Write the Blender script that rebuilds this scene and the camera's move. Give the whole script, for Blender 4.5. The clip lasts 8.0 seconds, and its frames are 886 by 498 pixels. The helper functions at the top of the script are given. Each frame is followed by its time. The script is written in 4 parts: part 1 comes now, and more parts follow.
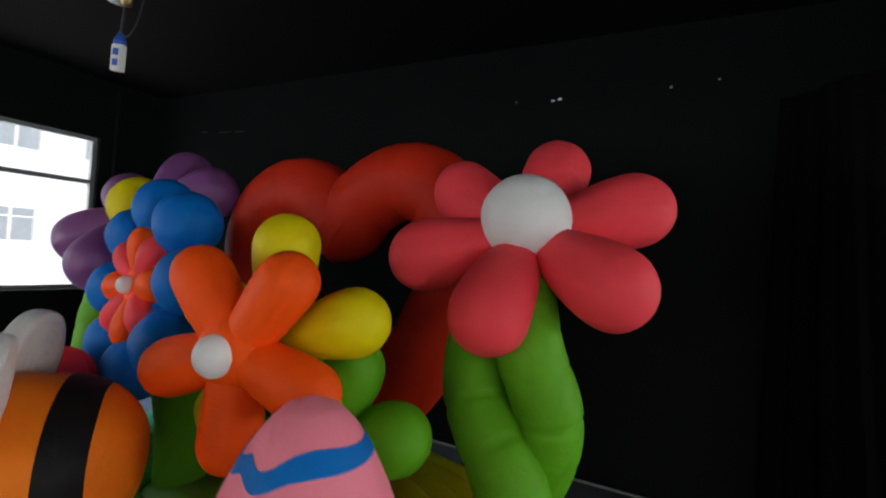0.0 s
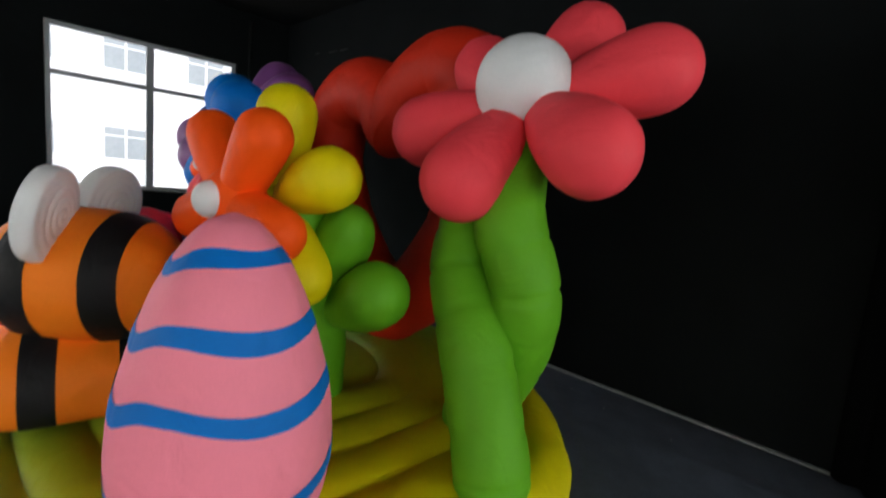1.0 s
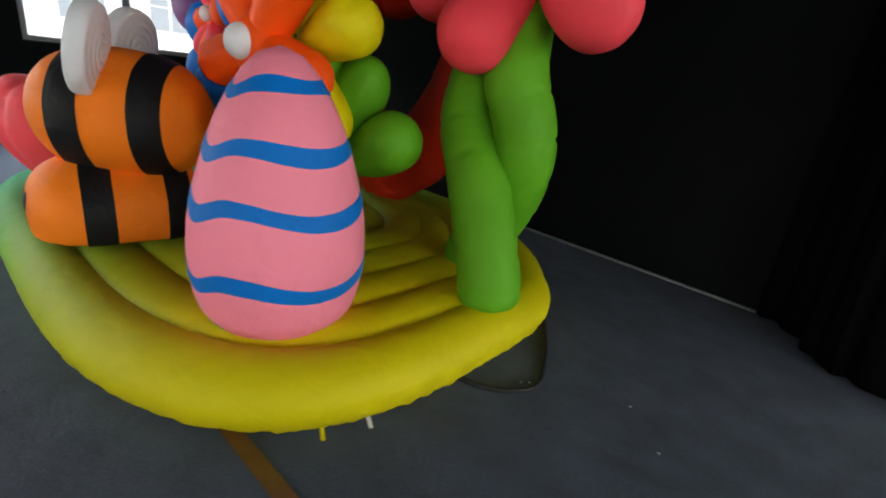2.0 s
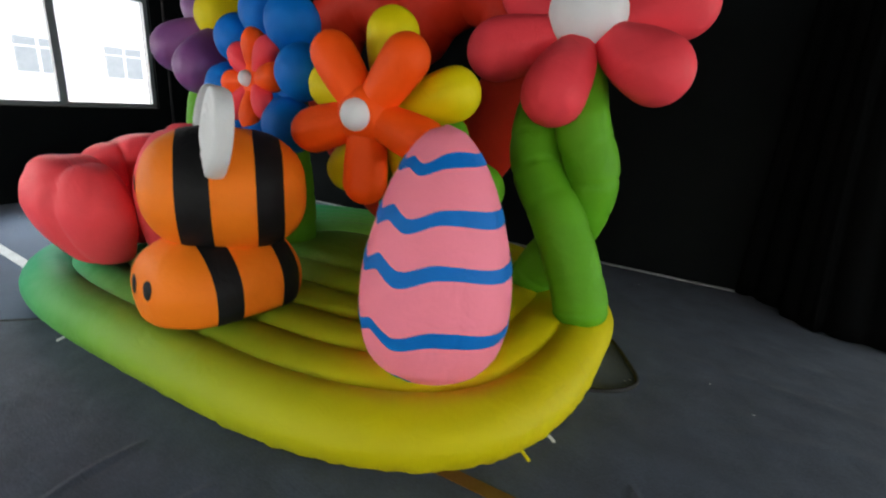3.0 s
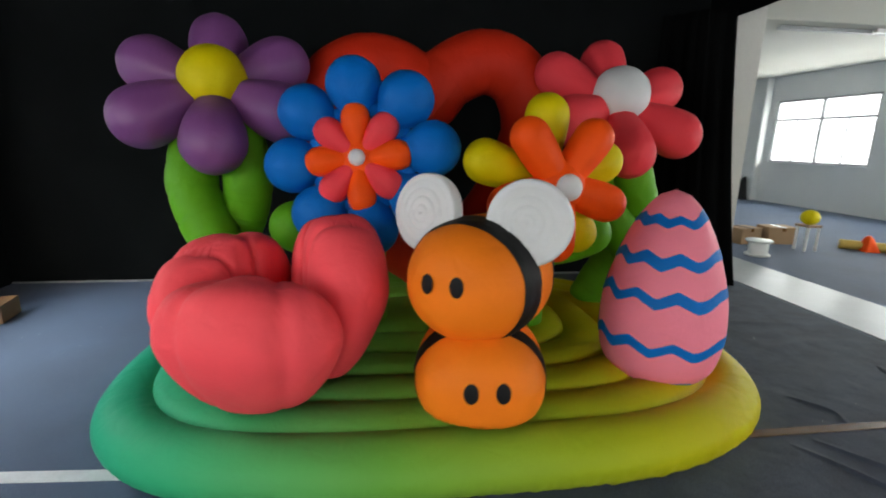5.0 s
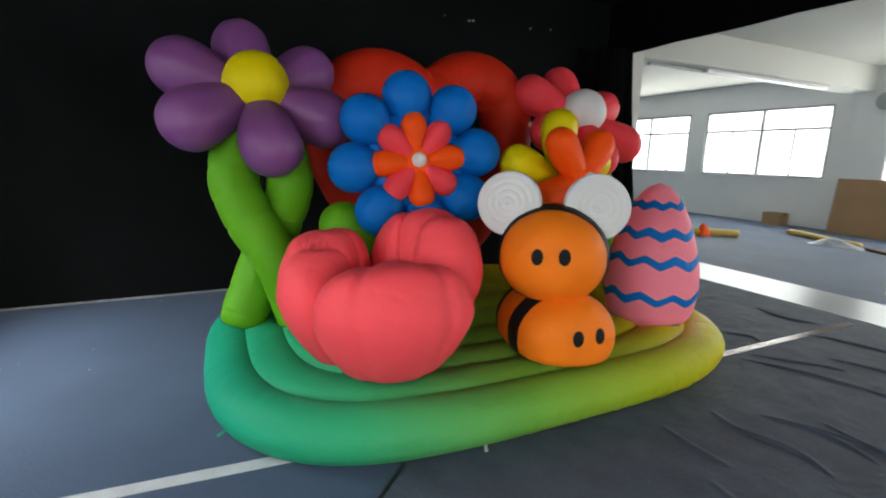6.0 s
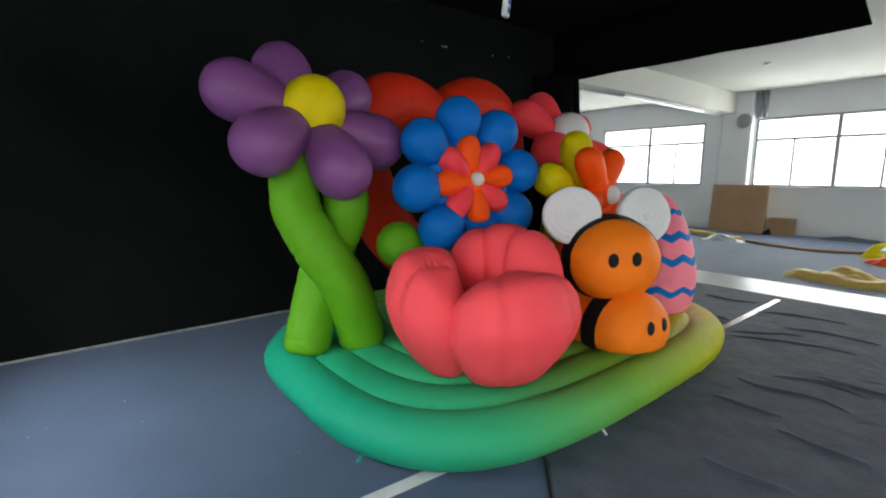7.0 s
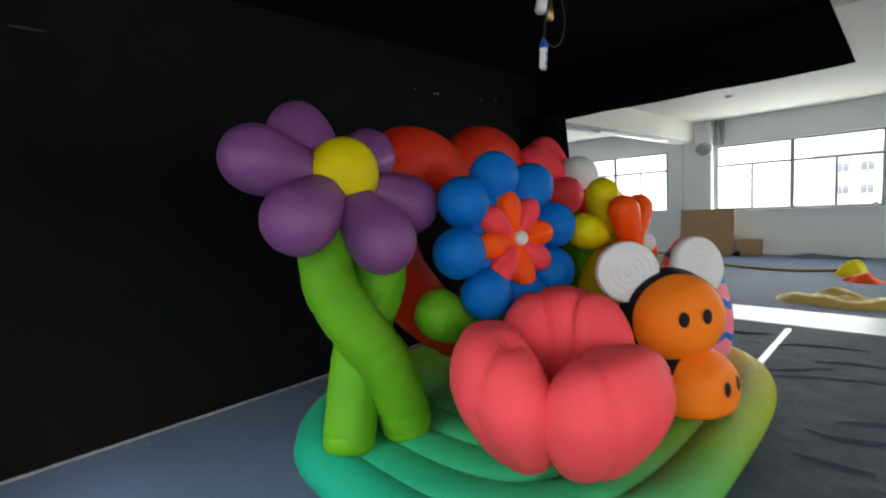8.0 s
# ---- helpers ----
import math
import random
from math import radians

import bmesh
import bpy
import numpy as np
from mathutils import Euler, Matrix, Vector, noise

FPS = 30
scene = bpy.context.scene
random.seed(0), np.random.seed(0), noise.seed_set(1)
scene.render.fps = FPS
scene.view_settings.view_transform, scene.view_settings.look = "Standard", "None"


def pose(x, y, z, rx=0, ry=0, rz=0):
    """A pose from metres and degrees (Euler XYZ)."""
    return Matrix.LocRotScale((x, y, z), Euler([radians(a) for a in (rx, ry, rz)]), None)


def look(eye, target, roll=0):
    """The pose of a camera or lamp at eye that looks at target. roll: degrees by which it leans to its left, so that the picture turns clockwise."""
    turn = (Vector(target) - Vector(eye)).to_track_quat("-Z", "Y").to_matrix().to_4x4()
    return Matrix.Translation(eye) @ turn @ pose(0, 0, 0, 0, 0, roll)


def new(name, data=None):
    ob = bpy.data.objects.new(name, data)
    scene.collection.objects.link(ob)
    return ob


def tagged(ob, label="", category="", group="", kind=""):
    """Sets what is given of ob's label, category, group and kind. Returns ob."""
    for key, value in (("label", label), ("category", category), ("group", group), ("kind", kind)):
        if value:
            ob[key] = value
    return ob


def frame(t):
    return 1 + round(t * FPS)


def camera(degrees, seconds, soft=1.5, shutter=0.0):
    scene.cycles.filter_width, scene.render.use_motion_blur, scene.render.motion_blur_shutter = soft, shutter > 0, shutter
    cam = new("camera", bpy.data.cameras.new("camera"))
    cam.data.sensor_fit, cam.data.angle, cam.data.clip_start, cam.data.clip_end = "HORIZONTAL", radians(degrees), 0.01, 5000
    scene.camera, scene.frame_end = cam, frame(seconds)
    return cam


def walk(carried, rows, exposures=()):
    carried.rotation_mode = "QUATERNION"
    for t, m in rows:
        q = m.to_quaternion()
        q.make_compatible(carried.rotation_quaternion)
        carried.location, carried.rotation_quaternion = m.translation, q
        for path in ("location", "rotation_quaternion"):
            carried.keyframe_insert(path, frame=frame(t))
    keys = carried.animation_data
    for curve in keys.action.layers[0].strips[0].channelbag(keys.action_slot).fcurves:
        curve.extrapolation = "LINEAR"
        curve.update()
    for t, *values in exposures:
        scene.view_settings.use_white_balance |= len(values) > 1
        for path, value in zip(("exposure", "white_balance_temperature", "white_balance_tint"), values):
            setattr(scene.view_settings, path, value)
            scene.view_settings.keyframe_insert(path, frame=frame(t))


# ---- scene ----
cam = camera(87.2, 8.0, soft=1.9, shutter=0.4)
PATH = [
    (0, (2.012, -0.78, 1.674), (1.108, 1.004, 1.703), 3.9),
    (0.5, (2.424, -0.612, 1.58), (1.245, 1.001, 1.505), 5.0),
    (1, (2.613, -0.377, 1.422), (1.234, 1.045, 1.148), 5.3),
    (1.5, (2.769, -0.453, 1.28), (1.415, 0.917, 0.743), 6.5),
    (1.7, (2.836, -0.516, 1.263), (1.532, 0.848, 0.598), 7.1),
    (2.8, (2.201, -1.386, 1.341), (1.275, 0.268, 0.704), 5.5),
    (3, (2.061, -1.479, 1.367), (1.177, 0.21, 0.762), 4.4),
    (3.5, (1.489, -1.692, 1.464), (0.855, 0.144, 0.988), 3.1),
    (4, (0.844, -1.856, 1.561), (0.497, 0.081, 1.206), 1.7),
    (4.5, (0.197, -2.049, 1.544), (0.207, -0.095, 1.118), 1.9),
    (4.7, (-0.041, -2.081, 1.532), (0.064, -0.133, 1.091), 1.3),
    (5.8, (-1.445, -2.269, 1.453), (-0.721, -0.455, 1.025), 1.9),
    (6, (-1.725, -2.245, 1.441), (-0.888, -0.471, 1.048), 1.3),
    (6.5, (-2.293, -2.056, 1.434), (-1.247, -0.394, 1.056), 0.8),
    (7, (-2.815, -1.789, 1.453), (-1.58, -0.249, 1.131), -0.1),
    (7.5, (-3.157, -1.538, 1.514), (-1.801, -0.09, 1.257), -2.1),
    (8, (-3.033, -1.178, 1.657), (-1.647, 0.252, 1.469), -3.3),
]

walk(cam, [(t, look(eye, target, roll)) for t, eye, target, roll in PATH],
     exposures=[(0.0, 0.76), (1.0, 0.98), (3.0, 1.12), (3.5, 1.14), (4.0, 1.0), (4.5, 0.98), (6.0, 1.0), (8.0, 0.92)])

# ---- light ----
world = bpy.data.worlds.new("sky")
scene.world = world
world.use_nodes = True
wn = world.node_tree
sky = wn.nodes.new("ShaderNodeTexSky")
sky.sky_type, sky.sun_disc = "NISHITA", False
sky.sun_elevation, sky.sun_rotation = radians(50), radians(180)
sky.air_density, sky.dust_density = 1.0, 6.0
wn.nodes["Background"].inputs["Strength"].default_value = 0.30
wn.links.new(sky.outputs["Color"], wn.nodes["Background"].inputs["Color"])

sun = new("sun", bpy.data.lights.new("sun", "SUN"))
sun.data.energy, sun.data.angle, sun.data.color = 1.5, radians(12), (1.0, 0.96, 0.9)
sun.matrix_world = look((0, -20, 24), (0, 0, 0))


def window_lamp(x, y, z, w, h, turn, watts):
    lamp = new("window_light", bpy.data.lights.new("window_light", "AREA"))
    lamp.data.shape, lamp.data.size, lamp.data.size_y = "RECTANGLE", w, h
    lamp.data.energy, lamp.data.color = watts, (0.92, 0.98, 0.93)
    lamp.matrix_world = pose(x, y, z, 90, 0, turn)


# daylight in the window openings: far side of the hall, then the row behind the walk
for wy, ww in ((-4.37, 3.1), (0.94, 3.1), (5.2, 2.9), (8.6, 2.7)):
    window_lamp(10.85, wy, 1.93, ww, 1.55, 90, (36 if wy < 0 else 24) * ww)
for wx in (-2.6, 1.2, 5.0):
    window_lamp(wx, -7.45, 1.86, 2.9, 1.55, 0, 10)
for wy in (-5.4, -2.2):
    window_lamp(-4.33, wy, 1.86, 2.6, 1.55, -90, 26)


# added lamp outside, above the view: stands in for sky light through window_1
over = new("window_light", bpy.data.lights.new("window_light", "AREA"))
over.data.shape, over.data.size, over.data.size_y, over.data.energy, over.data.color = "RECTANGLE", 5.0, 2.6, 680, (0.92, 0.98, 0.93)
over.matrix_world = look((-7.4, 1.4, 5.6), (-3.2, 1.2, 1.2))


# ---- materials ----
def material(name, colour, rough=0.6, metal=0.0, var=0.12, scale=4.0, fine=120.0, bump=0.15, spec=0.4, wrinkle=0.0, wscale=7.0, sheen=0.0):
    """A surface with two scales of colour variation, fine grain and optional soft wrinkles."""
    m = bpy.data.materials.new(name)
    m.use_nodes = True
    t, n = m.node_tree, m.node_tree.nodes
    b = n["Principled BSDF"]
    b.inputs["Roughness"].default_value, b.inputs["Metallic"].default_value = rough, metal
    b.inputs["Specular IOR Level"].default_value = spec
    b.inputs["Sheen Weight"].default_value = sheen
    co = n.new("ShaderNodeTexCoord")
    big, small = n.new("ShaderNodeTexNoise"), n.new("ShaderNodeTexNoise")
    big.inputs["Scale"].default_value, small.inputs["Scale"].default_value = scale, fine
    big.inputs["Detail"].default_value, small.inputs["Detail"].default_value = 4, 2
    for x in (big, small):
        t.links.new(co.outputs["Object"], x.inputs["Vector"])
    add = n.new("ShaderNodeMath")
    add.operation = "ADD"
    t.links.new(big.outputs["Fac"], add.inputs[0])
    t.links.new(small.outputs["Fac"], add.inputs[1])
    rng = n.new("ShaderNodeMapRange")
    rng.inputs["From Min"].default_value, rng.inputs["From Max"].default_value = 0.6, 1.4
    rng.inputs["To Min"].default_value, rng.inputs["To Max"].default_value = 1 - var, 1 + var
    t.links.new(add.outputs[0], rng.inputs["Value"])
    mul = n.new("ShaderNodeMix")
    mul.data_type, mul.blend_type = "RGBA", "MULTIPLY"
    mul.inputs[0].default_value = 1.0
    mul.inputs[6].default_value = (*colour, 1)
    t.links.new(rng.outputs[0], mul.inputs[7])
    t.links.new(mul.outputs[2], b.inputs["Base Color"])
    bp = n.new("ShaderNodeBump")
    bp.inputs["Strength"].default_value, bp.inputs["Distance"].default_value = bump, 0.004
    t.links.new(small.outputs["Fac"], bp.inputs["Height"])
    out = bp
    if wrinkle:
        w = n.new("ShaderNodeTexNoise")
        w.inputs["Scale"].default_value, w.inputs["Detail"].default_value, w.inputs["Distortion"].default_value = wscale, 4.5, 0.6
        t.links.new(co.outputs["Object"], w.inputs["Vector"])
        b2 = n.new("ShaderNodeBump")
        b2.inputs["Strength"].default_value, b2.inputs["Distance"].default_value = wrinkle, 0.03
        t.links.new(w.outputs["Fac"], b2.inputs["Height"])
        t.links.new(bp.outputs["Normal"], b2.inputs["Normal"])
        out = b2
    t.links.new(out.outputs["Normal"], b.inputs["Normal"])
    return m


def fabric(name, colour):
    """Coated nylon cloth of an inflatable: faint weave, soft wrinkles."""
    return material(name, colour, rough=0.56, var=0.07, scale=3.0, fine=300.0, bump=0.22, spec=0.18, wrinkle=0.42, wscale=7.0, sheen=0.0)


PINK = fabric("coral_pink_nylon", (0.85, 0.058, 0.078))
ROSE = fabric("rose_pink_nylon", (0.94, 0.084, 0.104))
PURPLE = material("purple_satin_nylon", (0.20, 0.064, 0.225), rough=0.46, var=0.07, scale=3.0, fine=300.0, bump=0.22, spec=0.42, wrinkle=0.30, wscale=7.0)
YELLOW = fabric("yellow_nylon", (0.68, 0.56, 0.001))
BLUE = fabric("blue_nylon", (0.0, 0.145, 0.54))
ORANGE = fabric("orange_nylon", (0.93, 0.088, 0.004))
RED = fabric("red_nylon", (0.56, 0.024, 0.007))
GREEN = fabric("green_nylon", (0.108, 0.350, 0.010))
EGG = fabric("soft_pink_nylon", (0.93, 0.245, 0.335))
STRIPE = fabric("printed_blue_nylon", (0.0, 0.15, 0.52))
BEE = fabric("amber_orange_nylon", (0.92, 0.21, 0.010))
BLACK = fabric("black_nylon", (0.008, 0.008, 0.009))
WHITE = fabric("white_nylon", (0.72, 0.73, 0.75))
CARPET = material("blue_grey_carpet", (0.050, 0.080, 0.145), rough=0.75, var=0.26, scale=1.6, fine=200, bump=0.6, spec=0.32, wrinkle=0.12, wscale=45, sheen=0.12)
CLOTH = material("grey_floor_felt", (0.055, 0.071, 0.104), rough=0.78, var=0.40, scale=5.0, fine=150, bump=0.5, spec=0.35, wrinkle=0.5, wscale=4.0, sheen=0.05)
DRAPE = material("black_drape_cloth", (0.0070, 0.0080, 0.0083), rough=0.95, var=0.3, scale=2.0, fine=260, bump=0.3, spec=0.04, wrinkle=0.5, wscale=2.2)
VELVET = material("black_velvet_curtain", (0.0032, 0.0034, 0.0036), rough=0.95, var=0.3, scale=2.0, fine=260, bump=0.3, spec=0.03, wrinkle=0.5, wscale=2.2)
SOFFIT = material("black_painted_ceiling", (0.006, 0.0057, 0.0053), rough=0.85, var=0.3, scale=1.5, fine=150, bump=0.3, spec=0.1)
PAINT = material("white_wall_paint", (0.72, 0.74, 0.75), rough=0.75, var=0.05, scale=1.2, fine=90, bump=0.12)
CEILING = material("white_ceiling_paint", (0.57, 0.57, 0.52), rough=0.8, var=0.05, scale=1.0, fine=80, bump=0.1)
STONE = material("warm_grey_column_paint", (0.66, 0.64, 0.60), rough=0.75, var=0.08, scale=1.2, fine=90, bump=0.12)
DUST = material("dim_chalk_dust", (0.035, 0.036, 0.036), rough=0.9, var=0.5, scale=14, fine=90, bump=0.2)
STRIP = material("pale_floor_boards", (0.27, 0.295, 0.305), rough=0.35, var=0.1, scale=2.5, fine=60, bump=0.08)
ALU = material("grey_window_aluminium", (0.30, 0.31, 0.32), rough=0.45, metal=0.3, var=0.08, scale=6, fine=200, bump=0.05)
TAPE = material("white_floor_tape", (0.55, 0.57, 0.60), rough=0.5, var=0.2, scale=9, fine=150, bump=0.25)
CHALK = material("dusty_white_skirting", (0.30, 0.31, 0.31), rough=0.8, var=0.5, scale=14, fine=90, bump=0.3)
BROWN = material("brown_packing_tape", (0.15, 0.07, 0.02), rough=0.16, var=0.2, scale=9, fine=150, bump=0.25)
CARD = material("brown_cardboard", (0.34, 0.215, 0.12), rough=0.85, var=0.12, scale=3, fine=140, bump=0.15)
RUBBER = material("black_rubber", (0.012, 0.012, 0.012), rough=0.6, var=0.1, scale=8, fine=200, bump=0.1)
PLASTIC = material("white_plastic", (0.70, 0.70, 0.68), rough=0.4, var=0.05, scale=9, fine=160, bump=0.05)
BLUEP = material("blue_plastic", (0.02, 0.09, 0.42), rough=0.4, var=0.08, scale=9, fine=160, bump=0.05)
BRASS = material("aged_brass", (0.42, 0.32, 0.14), rough=0.35, metal=0.9, var=0.15, scale=20, fine=160, bump=0.1)
SHEETING = material("yellow_tarpaulin", (0.62, 0.43, 0.10), rough=0.55, var=0.12, scale=4, fine=150, bump=0.1, wrinkle=0.5, wscale=5)
FACADE = material("pale_facade_render", (0.66, 0.67, 0.67), rough=0.9, var=0.05, scale=0.5, fine=20, bump=0.1)
DARKGLASS = material("grey_facade_glass", (0.26, 0.29, 0.30), rough=0.2, var=0.1, scale=0.7, fine=10, bump=0.02)
LEAF = material("green_leaves", (0.10, 0.16, 0.04), rough=0.7, var=0.3, scale=1.5, fine=15, bump=0.3)


def gradient_fabric():
    """Printed fade of the base: yellow on one end through leaf green to sea green on the other."""
    m = fabric("yellow_to_green_printed_nylon", (1, 1, 1))
    t, n = m.node_tree, m.node_tree.nodes
    mix = next(x for x in n if x.type == "MIX")
    co = n.new("ShaderNodeTexCoord")
    sep = n.new("ShaderNodeSeparateXYZ")
    t.links.new(co.outputs["Object"], sep.inputs[0])
    rng = n.new("ShaderNodeMapRange")
    rng.inputs["From Min"].default_value, rng.inputs["From Max"].default_value = -1.85, 1.85
    t.links.new(sep.outputs["X"], rng.inputs["Value"])
    ramp = n.new("ShaderNodeValToRGB")
    stops = [(0.0, (0.008, 0.30, 0.18)), (0.16, (0.03, 0.36, 0.15)), (0.40, (0.14, 0.37, 0.045)), (0.62, (0.33, 0.42, 0.014)), (0.85, (0.60, 0.52, 0.002)), (1.0, (0.66, 0.55, 0.002))]
    e = ramp.color_ramp.elements
    e[0].position, e[0].color = stops[0][0], (*stops[0][1], 1)
    e[1].position, e[1].color = stops[-1][0], (*stops[-1][1], 1)
    for p, c in stops[1:-1]:
        k = e.new(p)
        k.color = (*c, 1)
    t.links.new(rng.outputs[0], ramp.inputs[0])
    t.links.new(ramp.outputs[0], mix.inputs[6])
    return m


FADE = gradient_fabric()


# ---- mesh helpers ----
def mesh_object(name, verts, faces, mat, parent=None, label="", smooth=True):
    """One mesh object from computed corners in world metres, linked under a thing or part."""
    top = parent
    while top is not None and top.parent is not None:
        top = top.parent
    o = top.location if top is not None else Vector((0, 0, 0))
    me = bpy.data.meshes.new(name)
    me.from_pydata([(v[0] - o[0], v[1] - o[1], v[2] - o[2]) for v in verts], [], faces)
    me.materials.append(mat)
    if smooth:
        me.polygons.foreach_set("use_smooth", [True] * len(me.polygons))
    me.update()
    ob = new(name, me)
    ob.parent = parent
    if label:
        tagged(ob, label)
    return ob


def part(name, bm, mat, parent, label="", smooth=False):
    """Link a bmesh in world metres as one mesh object under a thing or a part."""
    bmesh.ops.recalc_face_normals(bm, faces=bm.faces)
    verts = [v.co.copy() for v in bm.verts]
    bm.verts.index_update()
    faces = [[v.index for v in f.verts] for f in bm.faces]
    bm.free()
    return mesh_object(name, verts, faces, mat, parent, label, smooth)


def thing(name, at, label, category, group="", kind=""):
    ob = new(name)
    ob.location = at
    ob.empty_display_size = 0.1
    return tagged(ob, label, category, group, kind)


def box_bm(x0, x1, y0, y1, z0, z1, bevel=0.0, m=None):
    bm = bmesh.new()
    bmesh.ops.create_cube(bm, size=1.0, matrix=Matrix.Translation(((x0 + x1) / 2, (y0 + y1) / 2, (z0 + z1) / 2)) @ Matrix.Diagonal((x1 - x0, y1 - y0, z1 - z0, 1)))
    if bevel:
        bmesh.ops.bevel(bm, geom=bm.edges[:], offset=bevel, segments=2, affect="EDGES")
    if m is not None:
        bmesh.ops.transform(bm, matrix=m, verts=bm.verts)
    return bm


def grid_faces(rows, cols, wrap_cols=True, wrap_rows=False):
    faces = []
    for i in range(rows if wrap_rows else rows - 1):
        for j in range(cols if wrap_cols else cols - 1):
            a, b = i * cols + j, i * cols + (j + 1) % cols
            c, d = ((i + 1) % rows) * cols + (j + 1) % cols, ((i + 1) % rows) * cols + j
            faces.append((a, b, c, d))
    return faces


def frame_of(axis):
    a = Vector(axis).normalized()
    u = a.cross(Vector((0, 0, 1)))
    u = Vector((1, 0, 0)) if u.length < 0.05 else u.normalized()
    return a, u, a.cross(u).normalized()


def lathe(origin, axis, stations, cols=40, gores=0, pinch=0.02, flat=1.0, seed=0.0):
    """Revolved body: stations are (along, radius); gores are sewn panels, flatter between their seams."""
    a, u, v = frame_of(axis)
    verts = []
    top = max(r for s, r in stations)
    for s, r in stations:
        for j in range(cols):
            th = 2 * math.pi * j / cols
            k = 1.0
            if gores:
                half = math.pi / gores
                k -= 0.34 * (1 - math.cos(half) / math.cos(th % (2 * half) - half))
                k -= 0.5 * pinch * (1 - abs(math.sin(gores * th / 2))) ** 5
                k += 0.05 * (1 - r / top) ** 1.5 * noise.noise(Vector((math.cos(th) * 4.5, math.sin(th) * 4.5, seed + s * 3)))
            p = Vector(origin) + a * s + (u * math.cos(th) + v * math.sin(th) * flat) * (r * k)
            n = noise.noise(p * 4.5 + Vector((seed, 0, 0))) * 0.006 * min(1, r * 8)
            verts.append(p + (u * math.cos(th) + v * math.sin(th)) * n)
    faces = grid_faces(len(stations), cols)
    faces.append(tuple(range(cols - 1, -1, -1)))
    last = (len(stations) - 1) * cols
    faces.append(tuple(range(last, last + cols)))
    return verts, faces


def drop_stations(length, radius, neck=0.45, belly=0.62, n=22, bulb=False):
    """Profile of an inflated petal: narrow root, round tip; a bulb is a ball on an even neck."""
    out = []
    for i in range(n + 1):
        q = i / n
        q = q ** 0.85 if q > belly else q
        if q <= belly:
            f = neck + (1 - neck) * math.sin(math.pi / 2 * q / belly) ** 1.1
            if bulb:
                f = (neck ** 6 + max(0.0, 1 - ((belly - q) * length / radius) ** 2) ** 3) ** (1 / 6)
        else:
            f = math.sqrt(max(0.0, 1 - ((q - belly) / (1 - belly)) ** 2))
        out.append((q * length, max(0.004, f * radius)))
    tip = out[-1][0]
    fine = [(tip * belly + (tip - tip * belly) * math.sin(a), radius * math.cos(a)) for a in [math.pi / 2 * i / 9 for i in range(10)]]
    return [p for p in out if p[0] < tip * belly - 1e-6] + [(s, max(0.004, r)) for s, r in fine]


def petal(root, direction, length, radius, mat, parent, neck=0.45, belly=0.62, gores=8, name="petal", label="", flat=1.0, bulb=False):
    v, f = lathe(root, direction, drop_stations(length, radius, neck, belly, bulb=bulb), 72, gores, 0.017, flat, seed=len(bpy.data.meshes) * 1.7)
    return mesh_object(name, v, f, mat, parent, label)


def ball(c, r, mat, parent, name="centre", label="", squash=1.0, axis=(0, 0, 1), gores=8, cols=40):
    st = [(-r * squash * math.cos(math.pi * i / 20), max(0.003, r * math.sin(math.pi * i / 20))) for i in range(21)]
    v, f = lathe(c, axis, st, cols, gores, 0.015)
    return mesh_object(name, v, f, mat, parent, label)


def curve_points(pts, n, closed=False):
    """Catmull-Rom through the given points."""
    P = [Vector(p) for p in pts]
    m = len(P)
    out = []
    spans = m if closed else m - 1
    for i in range(spans):
        if closed:
            a, b, c, d = P[(i - 1) % m], P[i], P[(i + 1) % m], P[(i + 2) % m]
        else:
            a, b, c, d = P[max(i - 1, 0)], P[i], P[i + 1], P[min(i + 2, m - 1)]
        for k in range(n):
            t = k / n
            out.append(0.5 * (2 * b + (c - a) * t + (2 * a - 5 * b + 4 * c - d) * t * t + (3 * b - a - 3 * c + d) * t ** 3))
    if not closed:
        out.append(P[-1])
    return out


def tube(pts, radius, n=10, cols=28, closed=False, cap=True, ribs=0, rib=0.012, ref=(0, 1, 0)):
    """Round tube along a smooth path; radius may be a function of 0..1. ribs: sewn hoops that pinch it."""
    c = curve_points(pts, n, closed)
    m = len(c)
    verts = []
    for i, p in enumerate(c):
        q = i / (m if closed else m - 1)
        d = (c[(i + 1) % m] - c[i - 1]) if closed else (c[min(i + 1, m - 1)] - c[max(i - 1, 0)])
        d.normalize()
        u = d.cross(Vector(ref))
        u.normalize()
        w = d.cross(u)
        r = radius(q) if callable(radius) else radius
        if ribs:
            r -= rib * (1 - abs(math.sin(math.pi * ribs * q))) ** 6
        for j in range(cols):
            th = 2 * math.pi * j / cols
            o = u * math.cos(th) + w * math.sin(th)
            verts.append(p + o * (r + noise.noise(p * 4 + o) * 0.006 * min(1, r * 8)))
    faces = grid_faces(m, cols, True, closed)
    if not closed and cap:
        faces.append(tuple(range(cols - 1, -1, -1)))
        faces.append(tuple(range((m - 1) * cols, m * cols)))
    return verts, faces


def round_end(r, e=0.12, foot=1.0, head=1.0):
    """Radius that closes roundly at both ends of a tube."""
    def f(q):
        a = min(1.0, q / e) if e else 1.0
        b = min(1.0, (1 - q) / e) if e else 1.0
        ka = foot + (1 - foot) * math.sqrt(max(0, 1 - (1 - a) ** 2))
        kb = head + (1 - head) * math.sqrt(max(0, 1 - (1 - b) ** 2))
        return max(0.01, r * ka * kb)
    return f


